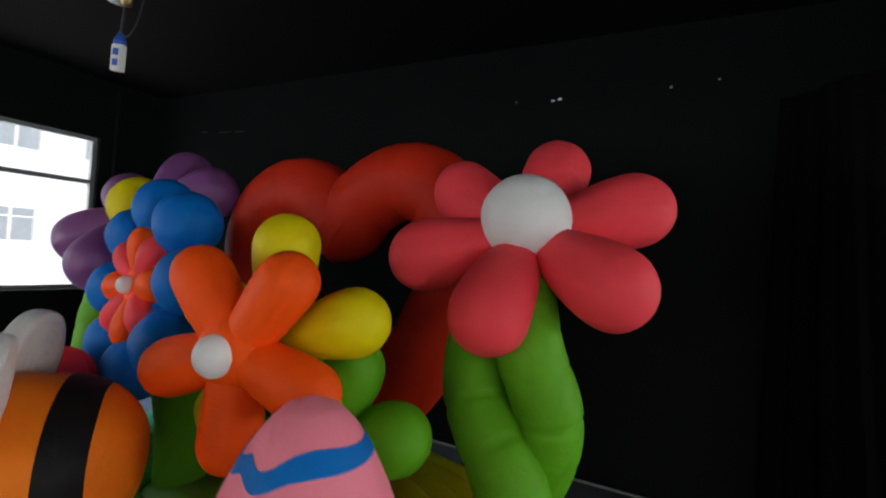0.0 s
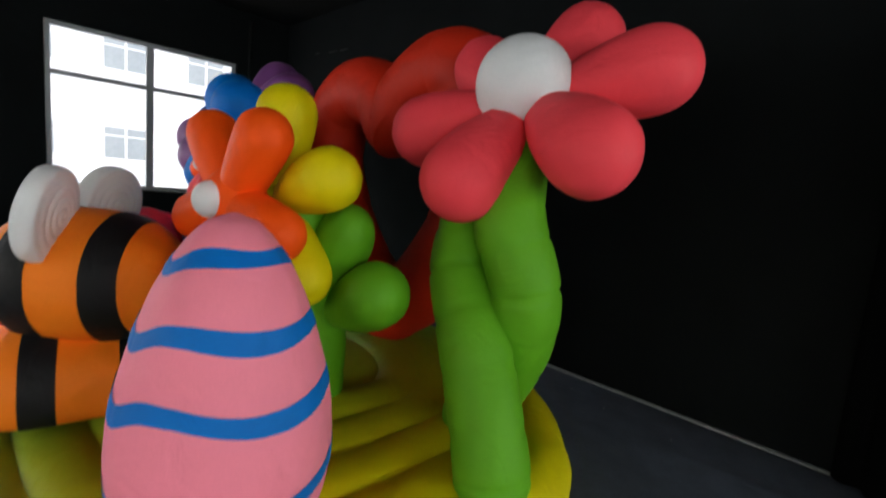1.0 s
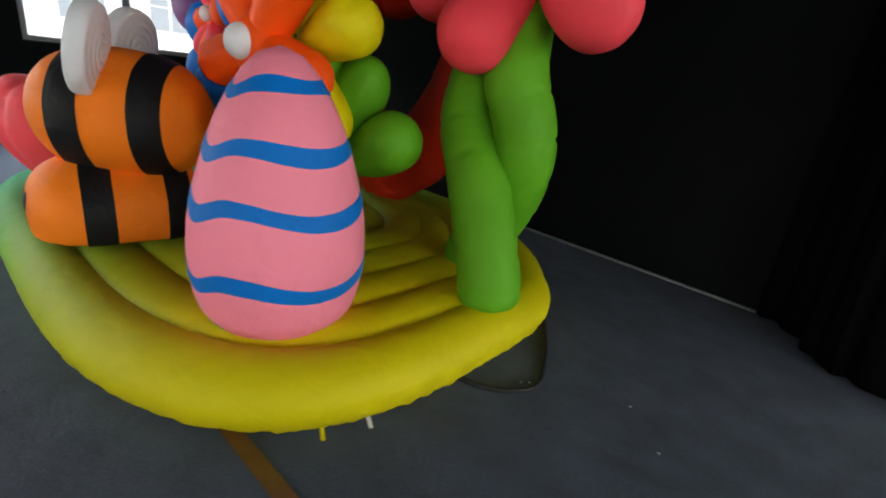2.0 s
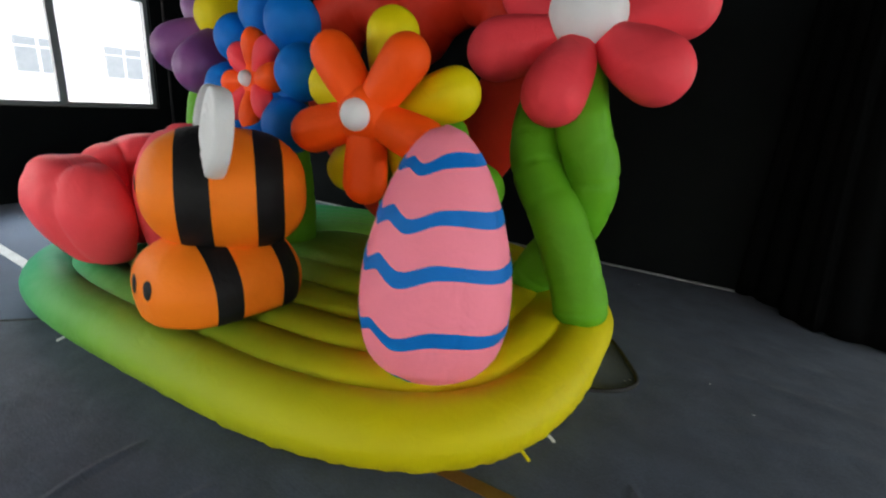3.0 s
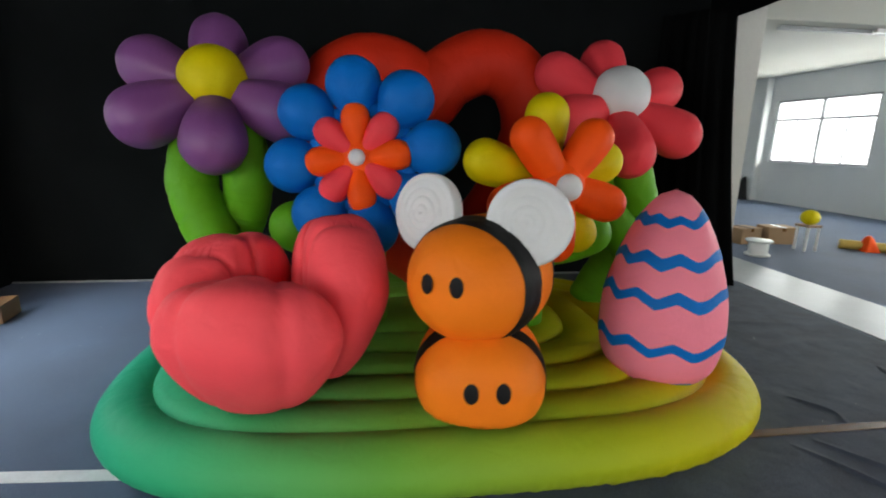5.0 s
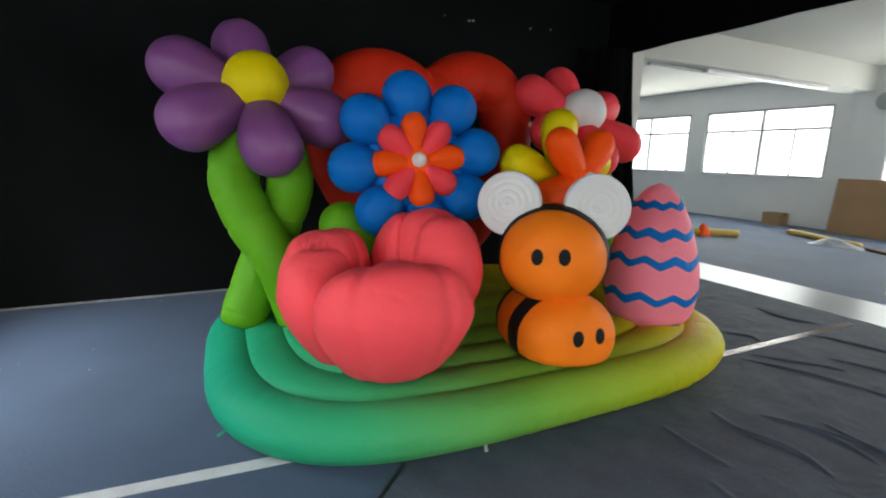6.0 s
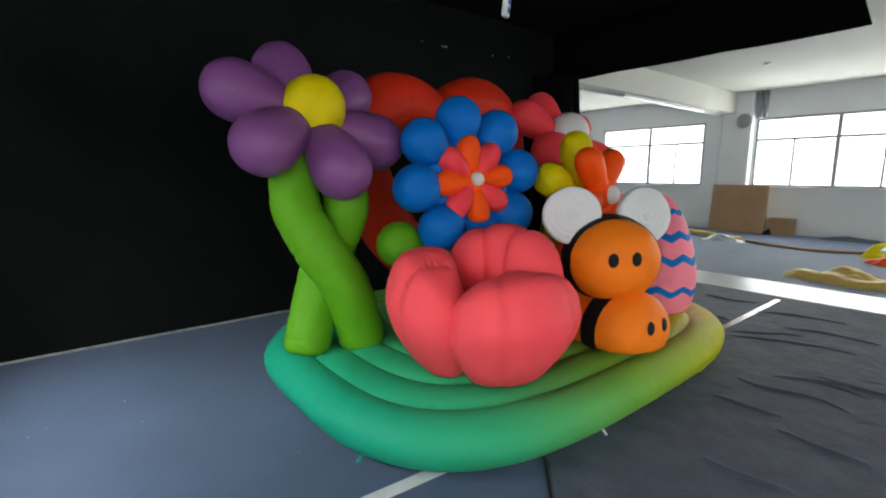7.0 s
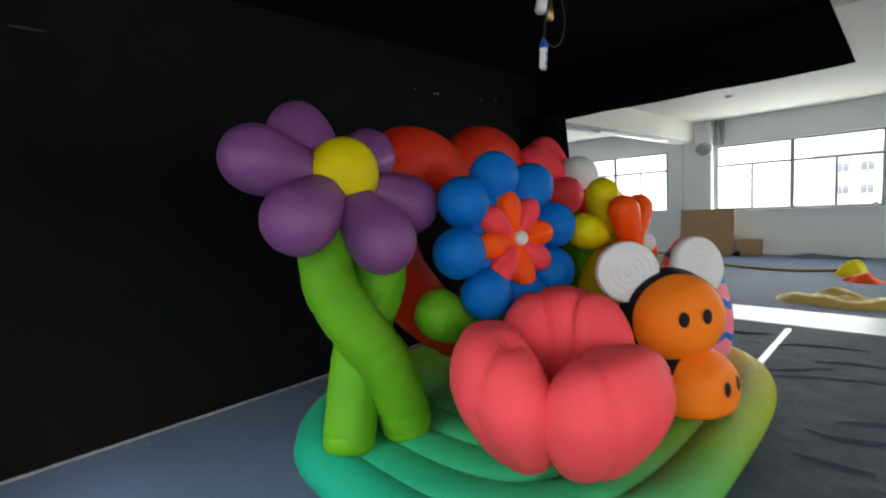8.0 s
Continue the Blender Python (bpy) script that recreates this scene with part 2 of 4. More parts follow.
# ---- room ----
def slab(name, label, category, mat, *spans, bevel=0.0, parent=None, kind="structure"):
    ob = part(name, box_bm(*spans, bevel=bevel), mat, parent)
    if parent is None:
        tagged(ob, label, category, kind=kind)
    return ob


slab("floor", "blue-grey carpet over the whole hall floor", "floor", CARPET, -4.4, 10.7, -7.7, 13.0, -0.2, 0.0)


def felt_height(x, y):
    fold = max(0.0, 1 - abs(noise.noise(Vector((x * 0.5 + 0.5 * y + 3, y * 2.2, 1.0)))) * 12) * max(0.0, noise.noise(Vector((x * 0.6, y * 0.6, 7))) + 0.2)
    return 0.004 + 0.020 * fold * max(0, min(1, (x - 0.6) / 0.6)) * max(0.0, min(1.0, (3.6 - x) / 0.05))


def felt_edge(y):
    return max(-4.1, -1.05 + min(0.0, y + 0.42))


nx, ny = 130, 250
verts = []
for j in range(ny + 1):
    fy = -6.0 + 8.96 * j / ny
    for i in range(nx + 1):
        fx = felt_edge(fy) + (3.6 - felt_edge(fy)) * i / nx
        verts.append((fx, fy, felt_height(fx, fy)))
felt = mesh_object("floor_covering", verts, grid_faces(ny + 1, nx + 1, False), CLOTH)
tagged(felt, "dark grey felt floor covering with loose wrinkles", "carpet", kind="structure")
felt.modifiers.new("cloth", "SOLIDIFY").thickness = 0.003


def fold(pts, width, height):
    """Loose crease standing up in the felt."""
    c = curve_points([(x, y, 0) for x, y in pts], 14)
    vs = []
    for i, p in enumerate(c):
        q = i / (len(c) - 1)
        d = (c[min(i + 1, len(c) - 1)] - c[max(i - 1, 0)]).normalized()
        n = Vector((d.y, -d.x, 0))
        k = math.sin(math.pi * min(1, max(0, q))) ** 0.6
        p = p + n * 0.03 * noise.noise(p * 3)
        for s, z in ((-1.0, -0.002), (-0.45, 0.25), (-0.12, 0.85), (0.12, 1.0), (0.3, 0.7), (0.55, 0.2), (1.0, -0.002)):
            vs.append(p + n * (s * width) + Vector((0, 0, 0.003 + max(-0.002, z * height * k))))
    mesh_object("crease", vs, grid_faces(len(c), 7, False), CLOTH, felt)


for pts in (((1.70, -0.24), (1.86, -0.52), (1.98, -0.86), (2.02, -1.1)), ((1.84, -0.22), (2.05, -0.50), (2.2, -0.70)), ((0.80, -0.66), (0.76, -0.85), (0.83, -1.12), (0.80, -1.3)), ((1.02, -0.80), (1.14, -1.0), (1.24, -1.22)),
            ((0.22, -1.06), (0.17, -1.25), (0.20, -1.48)), ((0.39, -0.66), (0.37, -0.85), (0.40, -1.05)), ((1.27, -1.0), (1.23, -1.2), (1.25, -1.4), (1.35, -1.6)), 
            ((2.3, -0.5), (2.45, -0.8), (2.42, -1.2)), ((2.7, -0.1), (2.86, -0.4), (2.95, -0.9)), ((3.1, 0.5), (3.0, 0.2), (3.15, -0.1)), ((0.6, -1.5), (0.66, -1.8), (0.6, -2.1)), ((1.7, -1.4), (1.8, -1.7), (1.78, -2.1)),
            ((2.1, 0.2), (2.2, 0.0), (2.16, -0.12)), ((-0.4, -0.9), (-0.42, -1.1), (-0.36, -1.3))):
    fold(pts, 0.036, 0.016)
rnd = random.Random(41)
for i in range(14):
    x, y, run = rnd.uniform(0.3, 3.2), rnd.uniform(-2.4, -0.75), rnd.uniform(0.25, 0.75)
    bend, slant = rnd.uniform(-0.06, 0.06), rnd.uniform(-0.25, 0.35)
    fold(((x, y), (x + slant * run * 0.5 + bend, y - run * 0.5), (x + slant * run, y - run)), rnd.uniform(0.022, 0.04), rnd.uniform(0.006, 0.013))
# solid black strip as the shadow in the gap at the felt's edge
joint = part("floor_joint", box_bm(-0.008, 0.008, -0.62, 0.0, 0.001, 0.009, 0.002, pose(-1.035, -0.40, 0, 0, 0, -45)), RUBBER, None)
tagged(joint, "dark strip standing in for the shaded gap between carpet and felt", "joint", kind="structure")
slab("floor_strip", "pale smooth floor strip between carpets", "floor", STRIP, 3.62, 4.47, -7.4, 12.8, 0.001, 0.008)
tape = part("floor_tape", box_bm(-0.85, 0.85, -0.036, 0.036, 0.001, 0.005, 0.0, pose(-2.10, -0.100, 0, 0, 0, -4)), TAPE, None)
tagged(tape, "white tape line stuck on the carpet", "tape", kind="structure")
slab("floor_tape", "shiny brown tape line stuck on the felt", "tape", BROWN, 1.3, 3.45, -0.185, -0.125, 0.006, 0.009)

# black-draped back wall, left wall with its window, black ceiling
back = slab("wall_north", "black cloth-covered back wall", "wall", DRAPE, -4.4, 3.38, 3.0, 3.2, 0, 3.6)
slab("baseboard", "thin chalky white line along the wall foot", "trim", CHALK, -4.2, 2.66, 2.975, 2.998, 0.0, 0.014)
slab("ceiling", "black painted ceiling", "ceiling", SOFFIT, -4.4, 3.21, -0.66, 3.2, 3.5, 3.7)


def wall_with_openings(name, label, mat, axis, at, thick, lo, hi, z1, openings):
    """Wall across x or y, cut by (start, end, sill, head) openings."""
    bm = bmesh.new()
    cuts = sorted(openings)
    pieces, p = [], lo
    for a, b, s, h in cuts:
        pieces += [(p, a, 0, z1), (a, b, 0, s), (a, b, h, z1)]
        p = b
    pieces.append((p, hi, 0, z1))
    for a, b, c, d in pieces:
        if axis == "x":
            g = box_bm(at, at + thick, a, b, c, d)
        else:
            g = box_bm(a, b, at, at + thick, c, d)
        me = bpy.data.meshes.new("tmp")
        g.to_mesh(me)
        g.free()
        bm.from_mesh(me)
        bpy.data.meshes.remove(me)
    return tagged(part(name, bm, mat, None), label, "wall", kind="structure")


wall_with_openings("wall_west", "black side wall with a window opening", DRAPE, "x", -4.4, 0.2, -0.3, 3.0, 3.6, [(0.235, 2.27, 1.00, 2.80)])
wall_with_openings("wall_west_front", "white painted side wall", PAINT, "x", -4.4, 0.2, -7.5, -0.3, 3.6, [(-6.7, -4.1, 1.08, 2.64), (-3.5, -0.9, 1.08, 2.64)])
wall_with_openings("wall_south", "white painted wall with a row of window openings", PAINT, "y", -7.7, 0.2, -4.4, 10.7, 3.6, [(-4.05, -1.15, 1.08, 2.64), (-0.25, 2.65, 1.08, 2.64), (3.55, 6.45, 1.08, 2.64)])
WINDOWS = [(-5.95, -2.8), (-0.66, 2.53), (3.70, 6.71), (7.20, 10.0)]
wall_with_openings("wall_east", "white painted hall wall with wide windows", PAINT, "x", 10.45, 0.25, -7.5, 12.8, 3.6, [(a, b, 1.11, 2.75) for a, b in WINDOWS])
slab("wall_far", "white painted hall end wall", "wall", PAINT, 3.4, 10.7, 12.8, 13.0, 0, 3.6)
slab("wall_inner", "white painted back of the partition", "wall", PAINT, 3.2, 3.4, 3.46, 12.8, 0, 3.6)
slab("ceiling_hall", "white painted hall ceiling", "ceiling", CEILING, 3.21, 10.7, -7.7, 13.0, 3.385, 3.7)
# unseen ceiling over the walk, kept black so it bounces little light
slab("ceiling_front", "black painted ceiling", "ceiling", SOFFIT, -4.4, 3.21, -7.7, -0.66, 3.5, 3.7)
slab("beam", "white painted ceiling beam", "beam", CEILING, 3.42, 10.45, 2.95, 3.45, 2.90, 3.384, bevel=0.01)
slab("column", "warm grey painted square column", "column", STONE, 3.385, 3.83, 2.94, 3.46, 0, 3.384, bevel=0.01)
slab("column", "white painted wall column with rounded edges", "column", PAINT, 10.24, 10.45, 2.57, 3.22, 0, 3.384, bevel=0.015)
slab("column", "white painted wall column with rounded edges", "column", PAINT, 10.24, 10.45, 10.2, 10.9, 0, 3.384, bevel=0.015)


def window(name, x, y0, y1, z0, z1, mull, transom, lights, label):
    w = thing(name, (x, (y0 + y1) / 2, z0), label, "window", kind="structure")
    t = 0.03
    for a, b, c, d in ((y0, y1, z0, z0 + 0.05), (y0, y1, z1 - 0.05, z1)):
        part("window_frame", box_bm(x - t, x + t, a, b, c, d, 0.004), ALU, w)
    for a in (y0, y1 - 0.05):
        part("window_frame", box_bm(x - t, x + t, a, a + 0.05, z0 + 0.05, z1 - 0.05, 0.004), ALU, w)
    part("transom", box_bm(x - t, x + t, y0 + 0.05, y1 - 0.05, transom - 0.025, transom + 0.025, 0.004), ALU, w)
    for m in mull:
        part("mullion", box_bm(x - t * 0.9, x + t * 0.9, m - 0.04, m + 0.04, z0 + 0.05, z1 - 0.05, 0.004), ALU, w)
    for m in lights:
        part("sash_bar", box_bm(x - t * 0.8, x + t * 0.8, m - 0.022, m + 0.022, z0 + 0.05, transom - 0.025, 0.003), ALU, w)
    part("window_sill", box_bm(x - 0.1, x + 0.1, y0 - 0.02, y1 + 0.02, z0 - 0.035, z0 - 0.001, 0.004), PAINT if x > 0 else SOFFIT, w)
    return w


window("window_1", -4.26, 0.24, 2.26, 1.005, 2.795, [1.24], 2.26, [], "grey aluminium window in the black wall")
for k, (a, b) in enumerate(WINDOWS):
    mid = (a + b) / 2
    window("window_%d" % (k + 2), 10.5, a + 0.005, b - 0.005, 1.115, 2.745, [mid], 2.235, [(a + mid) / 2, (mid + b) / 2], "wide grey aluminium hall window")

# outside
slab("ground", "pale paved ground outside", "ground", FACADE, -400, 400, -400, 400, -4.4, -4.2)


def facade(x, y0, y1, z1, toward, cols, rows, label, first, pitch, base):
    h = thing("apartment_building", (x, (y0 + y1) / 2, -4.2), label, "building")
    d = 6 * toward
    part("wall", box_bm(min(x, x - d), max(x, x - d), y0, y1, -4.2, z1), FACADE, h)
    part("roof", box_bm(min(x + 0.2 * toward, x - d), max(x + 0.2 * toward, x - d), y0 - 0.2, y1 + 0.2, z1, z1 + 0.4), FACADE, h)
    for i in range(cols):
        for j in range(rows):
            cy, cz = y0 + first + i * pitch, base + j * 2.65
            pane = part("window", box_bm(x - 0.05, x + 0.05, cy - 0.54, cy + 0.54, cz, cz + 0.92), DARKGLASS, h)
            part("frame", box_bm(x - 0.07, x + 0.07, cy - 0.03, cy + 0.03, cz, cz + 0.92), FACADE, pane)
            part("frame", box_bm(x - 0.065, x + 0.065, cy - 0.54, cy + 0.54, cz + 0.66, cz + 0.70), FACADE, pane)
            part("sill", box_bm(x - 0.12, x + 0.12, cy - 0.6, cy + 0.6, cz - 0.06, cz), FACADE, pane)
    return h


glow = bpy.data.materials.new("bright_overcast_haze")
glow.use_nodes = True
gt = glow.node_tree
gt.nodes.remove(gt.nodes["Principled BSDF"])
em = gt.nodes.new("ShaderNodeEmission")
em.inputs["Color"].default_value, em.inputs["Strength"].default_value = (0.95, 0.98, 1.0, 1), 1.6
gt.links.new(em.outputs[0], gt.nodes["Material Output"].inputs[0])
slab("backdrop", "bright overcast haze in the distance", "sky", glow, 120, 121, -160, 240, -4.2, 60)
facade(-15.0, -9.0, 19.5, 9.0, 1, 12, 4, "pale rendered building with grid windows across the yard", 0.62, 2.3, -1.35)
facade(70.0, -24.0, 8.2, 5.6, -1, 14, 3, "far pale apartment block with rows of windows", 0.8, 2.2, -2.4)


# ---- inflatable base ----
BASE_A, BASE_X, BASE_Y, BASE_FRONT, BASE_BACK = 1.87, -0.035, 0.90, -0.54, 2.36


def outline(side, front, back, n):
    """Rounded oblong of the base, drawn in by side, front and back."""
    a, mid = BASE_A - side, BASE_Y + 0.5 * max(0.0, front - back)
    f, r = mid - (BASE_FRONT + front), (BASE_BACK - back) - mid
    out = []
    for i in range(n):
        t = 2 * math.pi * i / n
        c, s = math.cos(t), math.sin(t)
        e = (3.65 if c < 0 else 3.42) if s < 0 else 3.4 - (0.9 if c < 0 else 1.2) * min(1.0, s * 2)
        k = (abs(c) ** e + abs(s) ** e) ** (-1 / e)
        out.append(Vector((BASE_X + a * k * c, mid + (f if s < 0 else r) * k * s, 0)))
    return out


base = thing("inflatable_platform", (0, BASE_Y, 0), "inflated oblong platform of ringed nylon tubes fading from yellow to green", "inflatable platform")
RINGS = [(0.16, 0.16, 0.16, 0.160, 0.142, 0.138), (0.37, 0.37, 0.30, 0.150, 0.095, 0.190), (0.61, 0.615, 0.44, 0.150, 0.09, 0.200), (0.85, 0.875, 0.58, 0.155, 0.09, 0.205), (1.09, 1.16, 0.72, 0.165, 0.09, 0.21)]
for k, (side, front, rear, rw, rh, zc) in enumerate(RINGS):
    n, cols = (900, 28) if k == 0 else (200, 20)
    loop = outline(side, front, rear, n)
    verts = []
    for i, p in enumerate(loop):
        d = (loop[(i + 1) % n] - loop[i - 1]).normalized()
        out = Vector((d.y, -d.x, 0))
        for j in range(cols):
            th = 2 * math.pi * j / cols
            c, s = math.cos(th), math.sin(th)
            r = 1.0
            if k == 0:
                low = max(0.0, c) * max(0.0, -s + 0.15)
                pleat = min(1.0, max(0.12, 0.5 + 0.8 * p.x))
                r += low * (-0.12 + pleat * (0.18 * max(0, noise.noise(Vector((i * 0.24, 0.25 * s, 2))) - 0.05) + 0.06 * noise.noise(Vector((i * 0.55, s, 7)))))
            lift = s if k == 0 else math.copysign(abs(s) ** 0.65, s)
            z = zc + lift * rh * r + noise.noise(Vector((p.x * 2, p.y * 2, k))) * 0.006
            verts.append(p + out * (c * rw * r) + Vector((0, 0, max(0.003, z))))
    mesh_object("ring_tube", verts, grid_faces(n, cols, True, True), FADE, base)
inner = outline(1.22, 1.30, 0.82, 120)
mid = sum(inner, Vector((0, 0, 0))) / 120
verts = []
for q in (1.0, 0.85, 0.6, 0.3, 0.05):
    verts += [mid + (p - mid) * q + Vector((0, 0, 0.24 + 0.07 * math.sqrt(1 - q * q))) for p in inner]
mesh_object("centre_pad", verts, grid_faces(5, 120) + [tuple(range(480, 600))], FADE, base)
floor_loop = outline(0.14, 0.14, 0.14, 120)
mesh_object("underside", [p + Vector((0, 0, 0.004)) for p in floor_loop] + [p + Vector((0, 0, 0.2)) for p in floor_loop], grid_faces(2, 120) + [tuple(range(120)), tuple(range(120, 240))], FADE, base)
rim = outline(0.02, 0.02, 0.02, 720)
for tx, ty, mat in ((-0.66, -0.6, WHITE), (-1.86, 0.12, FADE), (1.68, 0.06, FADE), (1.72, 0.22, WHITE)):
    at = min(rim, key=lambda p: (p.x - tx) ** 2 + (p.y - ty) ** 2)
    ang = math.degrees(math.atan2(at.y - BASE_Y, at.x - BASE_X))
    part("tie_tab", box_bm(-0.05, 0.008, -0.008, 0.008, 0.0, 0.006, 0.002, pose(at.x, at.y, 0.04, 0, 20, ang)), mat, base)


# ---- inflatable flowers ----
def ring_dirs(normal, right, start, count):
    n = Vector(normal).normalized()
    x = (Vector(right) - n * Vector(right).dot(n)).normalized()
    y = n.cross(x)
    if y.z < 0:
        y = -y
    for i in range(count):
        a = radians(start + 360 / count * i)
        yield x * math.cos(a) + y * math.sin(a)


def big_flower(label, hub, normal, start, reach, radius, petal_mat, core_mat, stems):
    """Six-petalled flower that leans back, on two stems that wind round each other."""
    f = thing("inflatable_flower", (hub[0], hub[1], 0.2), label, "inflatable flower", group="inflatable flowers on the platform")
    n = Vector(normal).normalized()
    length = reach - 0.10 + radius
    for d in ring_dirs(n, (1, 0, 0), start, 6):
        petal(Vector(hub) + d * 0.10, d, length, radius, petal_mat, f, neck=0.52, belly=(reach - 0.10) / length, gores=8)
    ball(Vector(hub) + n * 0.092, 0.214, core_mat, f, "flower_centre", squash=0.96, axis=n)
    for pts, r in stems:
        v, fc = tube(pts, round_end(r, 0.10, 0.55, 0.6), n=18, cols=36, ribs=10, rib=0.010)
        mesh_object("stem", v, fc, GREEN, f)
    return f


big_flower("purple inflated six-petal flower with yellow centre on twisted green stems", (-1.490, 1.293, 1.820), (0.05, -0.72, 0.69), 97, 0.48, 0.198, PURPLE, YELLOW,
           [(((-1.29, 1.03, 0.26), (-1.32, 1.02, 0.42), (-1.42, 1.01, 0.72), (-1.58, 1.09, 1.00), (-1.66, 1.19, 1.25), (-1.60, 1.28, 1.58), (-1.50, 1.32, 1.80)), 0.160),
            (((-1.67, 1.12, 0.24), (-1.61, 1.16, 0.42), (-1.48, 1.25, 0.74), (-1.36, 1.24, 1.00), (-1.30, 1.18, 1.26), (-1.37, 1.26, 1.58), (-1.46, 1.32, 1.78)), 0.156)])
big_flower("coral pink inflated six-petal flower with white centre on twisted green stems", (1.366, 1.374, 1.806), (0.06, -0.71, 0.70), 86, 0.503, 0.178, PINK, WHITE,
           [(((1.66, 1.00, 0.25), (1.62, 1.01, 0.42), (1.45, 1.07, 0.76), (1.25, 1.17, 1.03), (1.19, 1.29, 1.30), (1.24, 1.40, 1.58), (1.33, 1.43, 1.76)), 0.150),
            (((1.22, 1.32, 0.24), (1.34, 1.32, 0.45), (1.50, 1.29, 0.74), (1.555, 1.22, 1.02), (1.46, 1.19, 1.30), (1.38, 1.29, 1.55), (1.36, 1.38, 1.74)), 0.148)])

# blue flower with a small two-coloured flower on its face
bf = thing("inflatable_flower", (-0.52, 0.80, 0.2), "blue inflated flower carrying a small orange and pink flower", "inflatable flower", group="inflatable flowers on the platform")
bn = Vector((-0.186, -0.967, 0.147)).normalized()
bc = Vector((-0.518, 0.766, 1.408))
for d in ring_dirs(bn, (1, -0.2, 0), 98, 8):
    petal(bc + d * 0.10, d, 0.500, 0.169, BLUE, bf, neck=0.56, belly=0.665, bulb=True)
core = ball(bc, 0.345, BLUE, bf, "flower_core", squash=0.20, axis=bn)
sc = bc + bn * 0.066 + Vector((-0.006, 0, -0.014))
small = ball(sc, 0.14, ORANGE, bf, "small_flower", "small flower of alternating orange and pink petals", squash=0.35, axis=bn)
for i, d in enumerate(ring_dirs(bn, (1, -0.2, 0), 96, 8)):
    petal(sc + d * 0.05, d, 0.280, 0.089, ORANGE if i % 2 == 0 else PINK, small, neck=0.40, belly=0.64)
ball(sc + bn * 0.052, 0.05, WHITE, small, "button", "white round button", axis=bn, cols=24)
v, fc = tube(((-0.52, 1.02, 0.24), (-0.53, 1.02, 0.55), (-0.53, 0.96, 0.95), (-0.52, 0.86, 1.35)), round_end(0.15, 0.1, 0.8, 0.7), n=10, ribs=5, rib=0.006)
mesh_object("stem", v, fc, GREEN, bf)
petal((-0.56, 1.02, 0.74), (-0.414, -0.01, 0.20), 0.63, 0.17, GREEN, bf, neck=0.5, belly=0.73, name="leaf")

# orange flower backed by yellow petals
of = thing("inflatable_flower", (0.59, 0.60, 0.2), "orange inflated five-petal flower over yellow petals with white button", "inflatable flower", group="inflatable flowers on the platform")
on = Vector((0.13, -0.99, 0.01)).normalized()
oc = Vector((0.597, 0.415, 1.275))
yc, yn = Vector((0.575, 0.625, 1.283)), Vector((0.05, -0.99, 0.04))
for d in ring_dirs(yn, (1, 0.05, 0), 90, 5):
    petal(yc + d * 0.06, d, 0.462, 0.136, YELLOW, of, neck=0.5, belly=0.705, name="yellow_petal", label="yellow back petal")
for d in ring_dirs(on, (1, 0.25, 0), 54, 5):
    petal(oc + d * 0.01, d, 0.435, 0.115, ORANGE, of, neck=0.72, belly=0.735, name="orange_petal", label="orange front petal")
ball(oc, 0.155, ORANGE, of, "flower_core", squash=0.8, axis=on)
ball(oc + on * 0.105, 0.077, WHITE, of, "button", "white round button", squash=0.9, axis=on, cols=28)
v, fc = tube(((0.55, 0.86, 0.24), (0.56, 0.86, 0.55), (0.58, 0.80, 0.95), (0.58, 0.68, 1.28)), round_end(0.155, 0.1, 0.9, 0.7), n=10, ribs=5, rib=0.006)
mesh_object("stem", v, fc, GREEN, of)
petal((0.62, 0.905, 0.72), (0.391, -0.028, 0.188), 0.59, 0.155, GREEN, of, neck=0.45, belly=0.735, name="leaf")
petal((0.60, 0.84, 0.80), (0.25, 0.0, 0.42), 0.56, 0.14, GREEN, of, neck=0.6, belly=0.66, name="leaf")

# heart arch
heart = thing("inflatable_heart", (-0.02, 1.78, 0.2), "red inflated tube bent into an open heart behind the flowers", "inflatable heart")
HY = 1.79
hp = [(-0.03, HY, 1.83), (-0.20, HY, 1.99), (-0.48, HY, 2.07), (-0.77, HY, 1.93), (-0.87, HY, 1.58), (-0.69, HY, 1.12), (-0.36, HY, 0.72), (0.0, HY, 0.50),
      (0.36, HY, 0.72), (0.66, HY, 1.12), (0.84, HY, 1.60), (0.73, HY, 2.00), (0.44, HY, 2.14), (0.14, HY, 2.02)]
for name, lobe in (("left_lobe", hp[:8] + [(0.10, HY, 0.56)]), ("right_lobe", [(-0.10, HY, 0.56)] + hp[7:] + [(-0.03, HY, 1.83), (-0.10, HY, 1.90)])):
    v, fc = tube([(0.05, HY, 1.76)] + lobe if name == "left_lobe" else lobe, 0.25, n=10, cols=32, ribs=9, rib=0.006, ref=(0, 1, 0))
    mesh_object(name, v, fc, RED, heart)

# ---- easter egg ----
EGGX, EGGY, EGG0, EGG1, EGGR = 1.168, 0.188, 0.242, 1.280, 0.333
PROFILE = [(0.0, 0.68), (0.025, 0.785), (0.07, 0.895), (0.14, 0.96), (0.22, 0.99), (0.30, 1.0), (0.42, 0.97), (0.54, 0.89), (0.66, 0.78), (0.77, 0.655), (0.86, 0.51), (0.93, 0.365), (0.975, 0.22), (1.0, 0.02)]


def egg_radius(q):
    q = min(max(q, 0.0), 1.0)
    for (a, ra), (b, rb) in zip(PROFILE, PROFILE[1:]):
        if q <= b:
            t = (q - a) / (b - a)
            return EGGR * (ra + (rb - ra) * t)
    return EGGR * 0.02


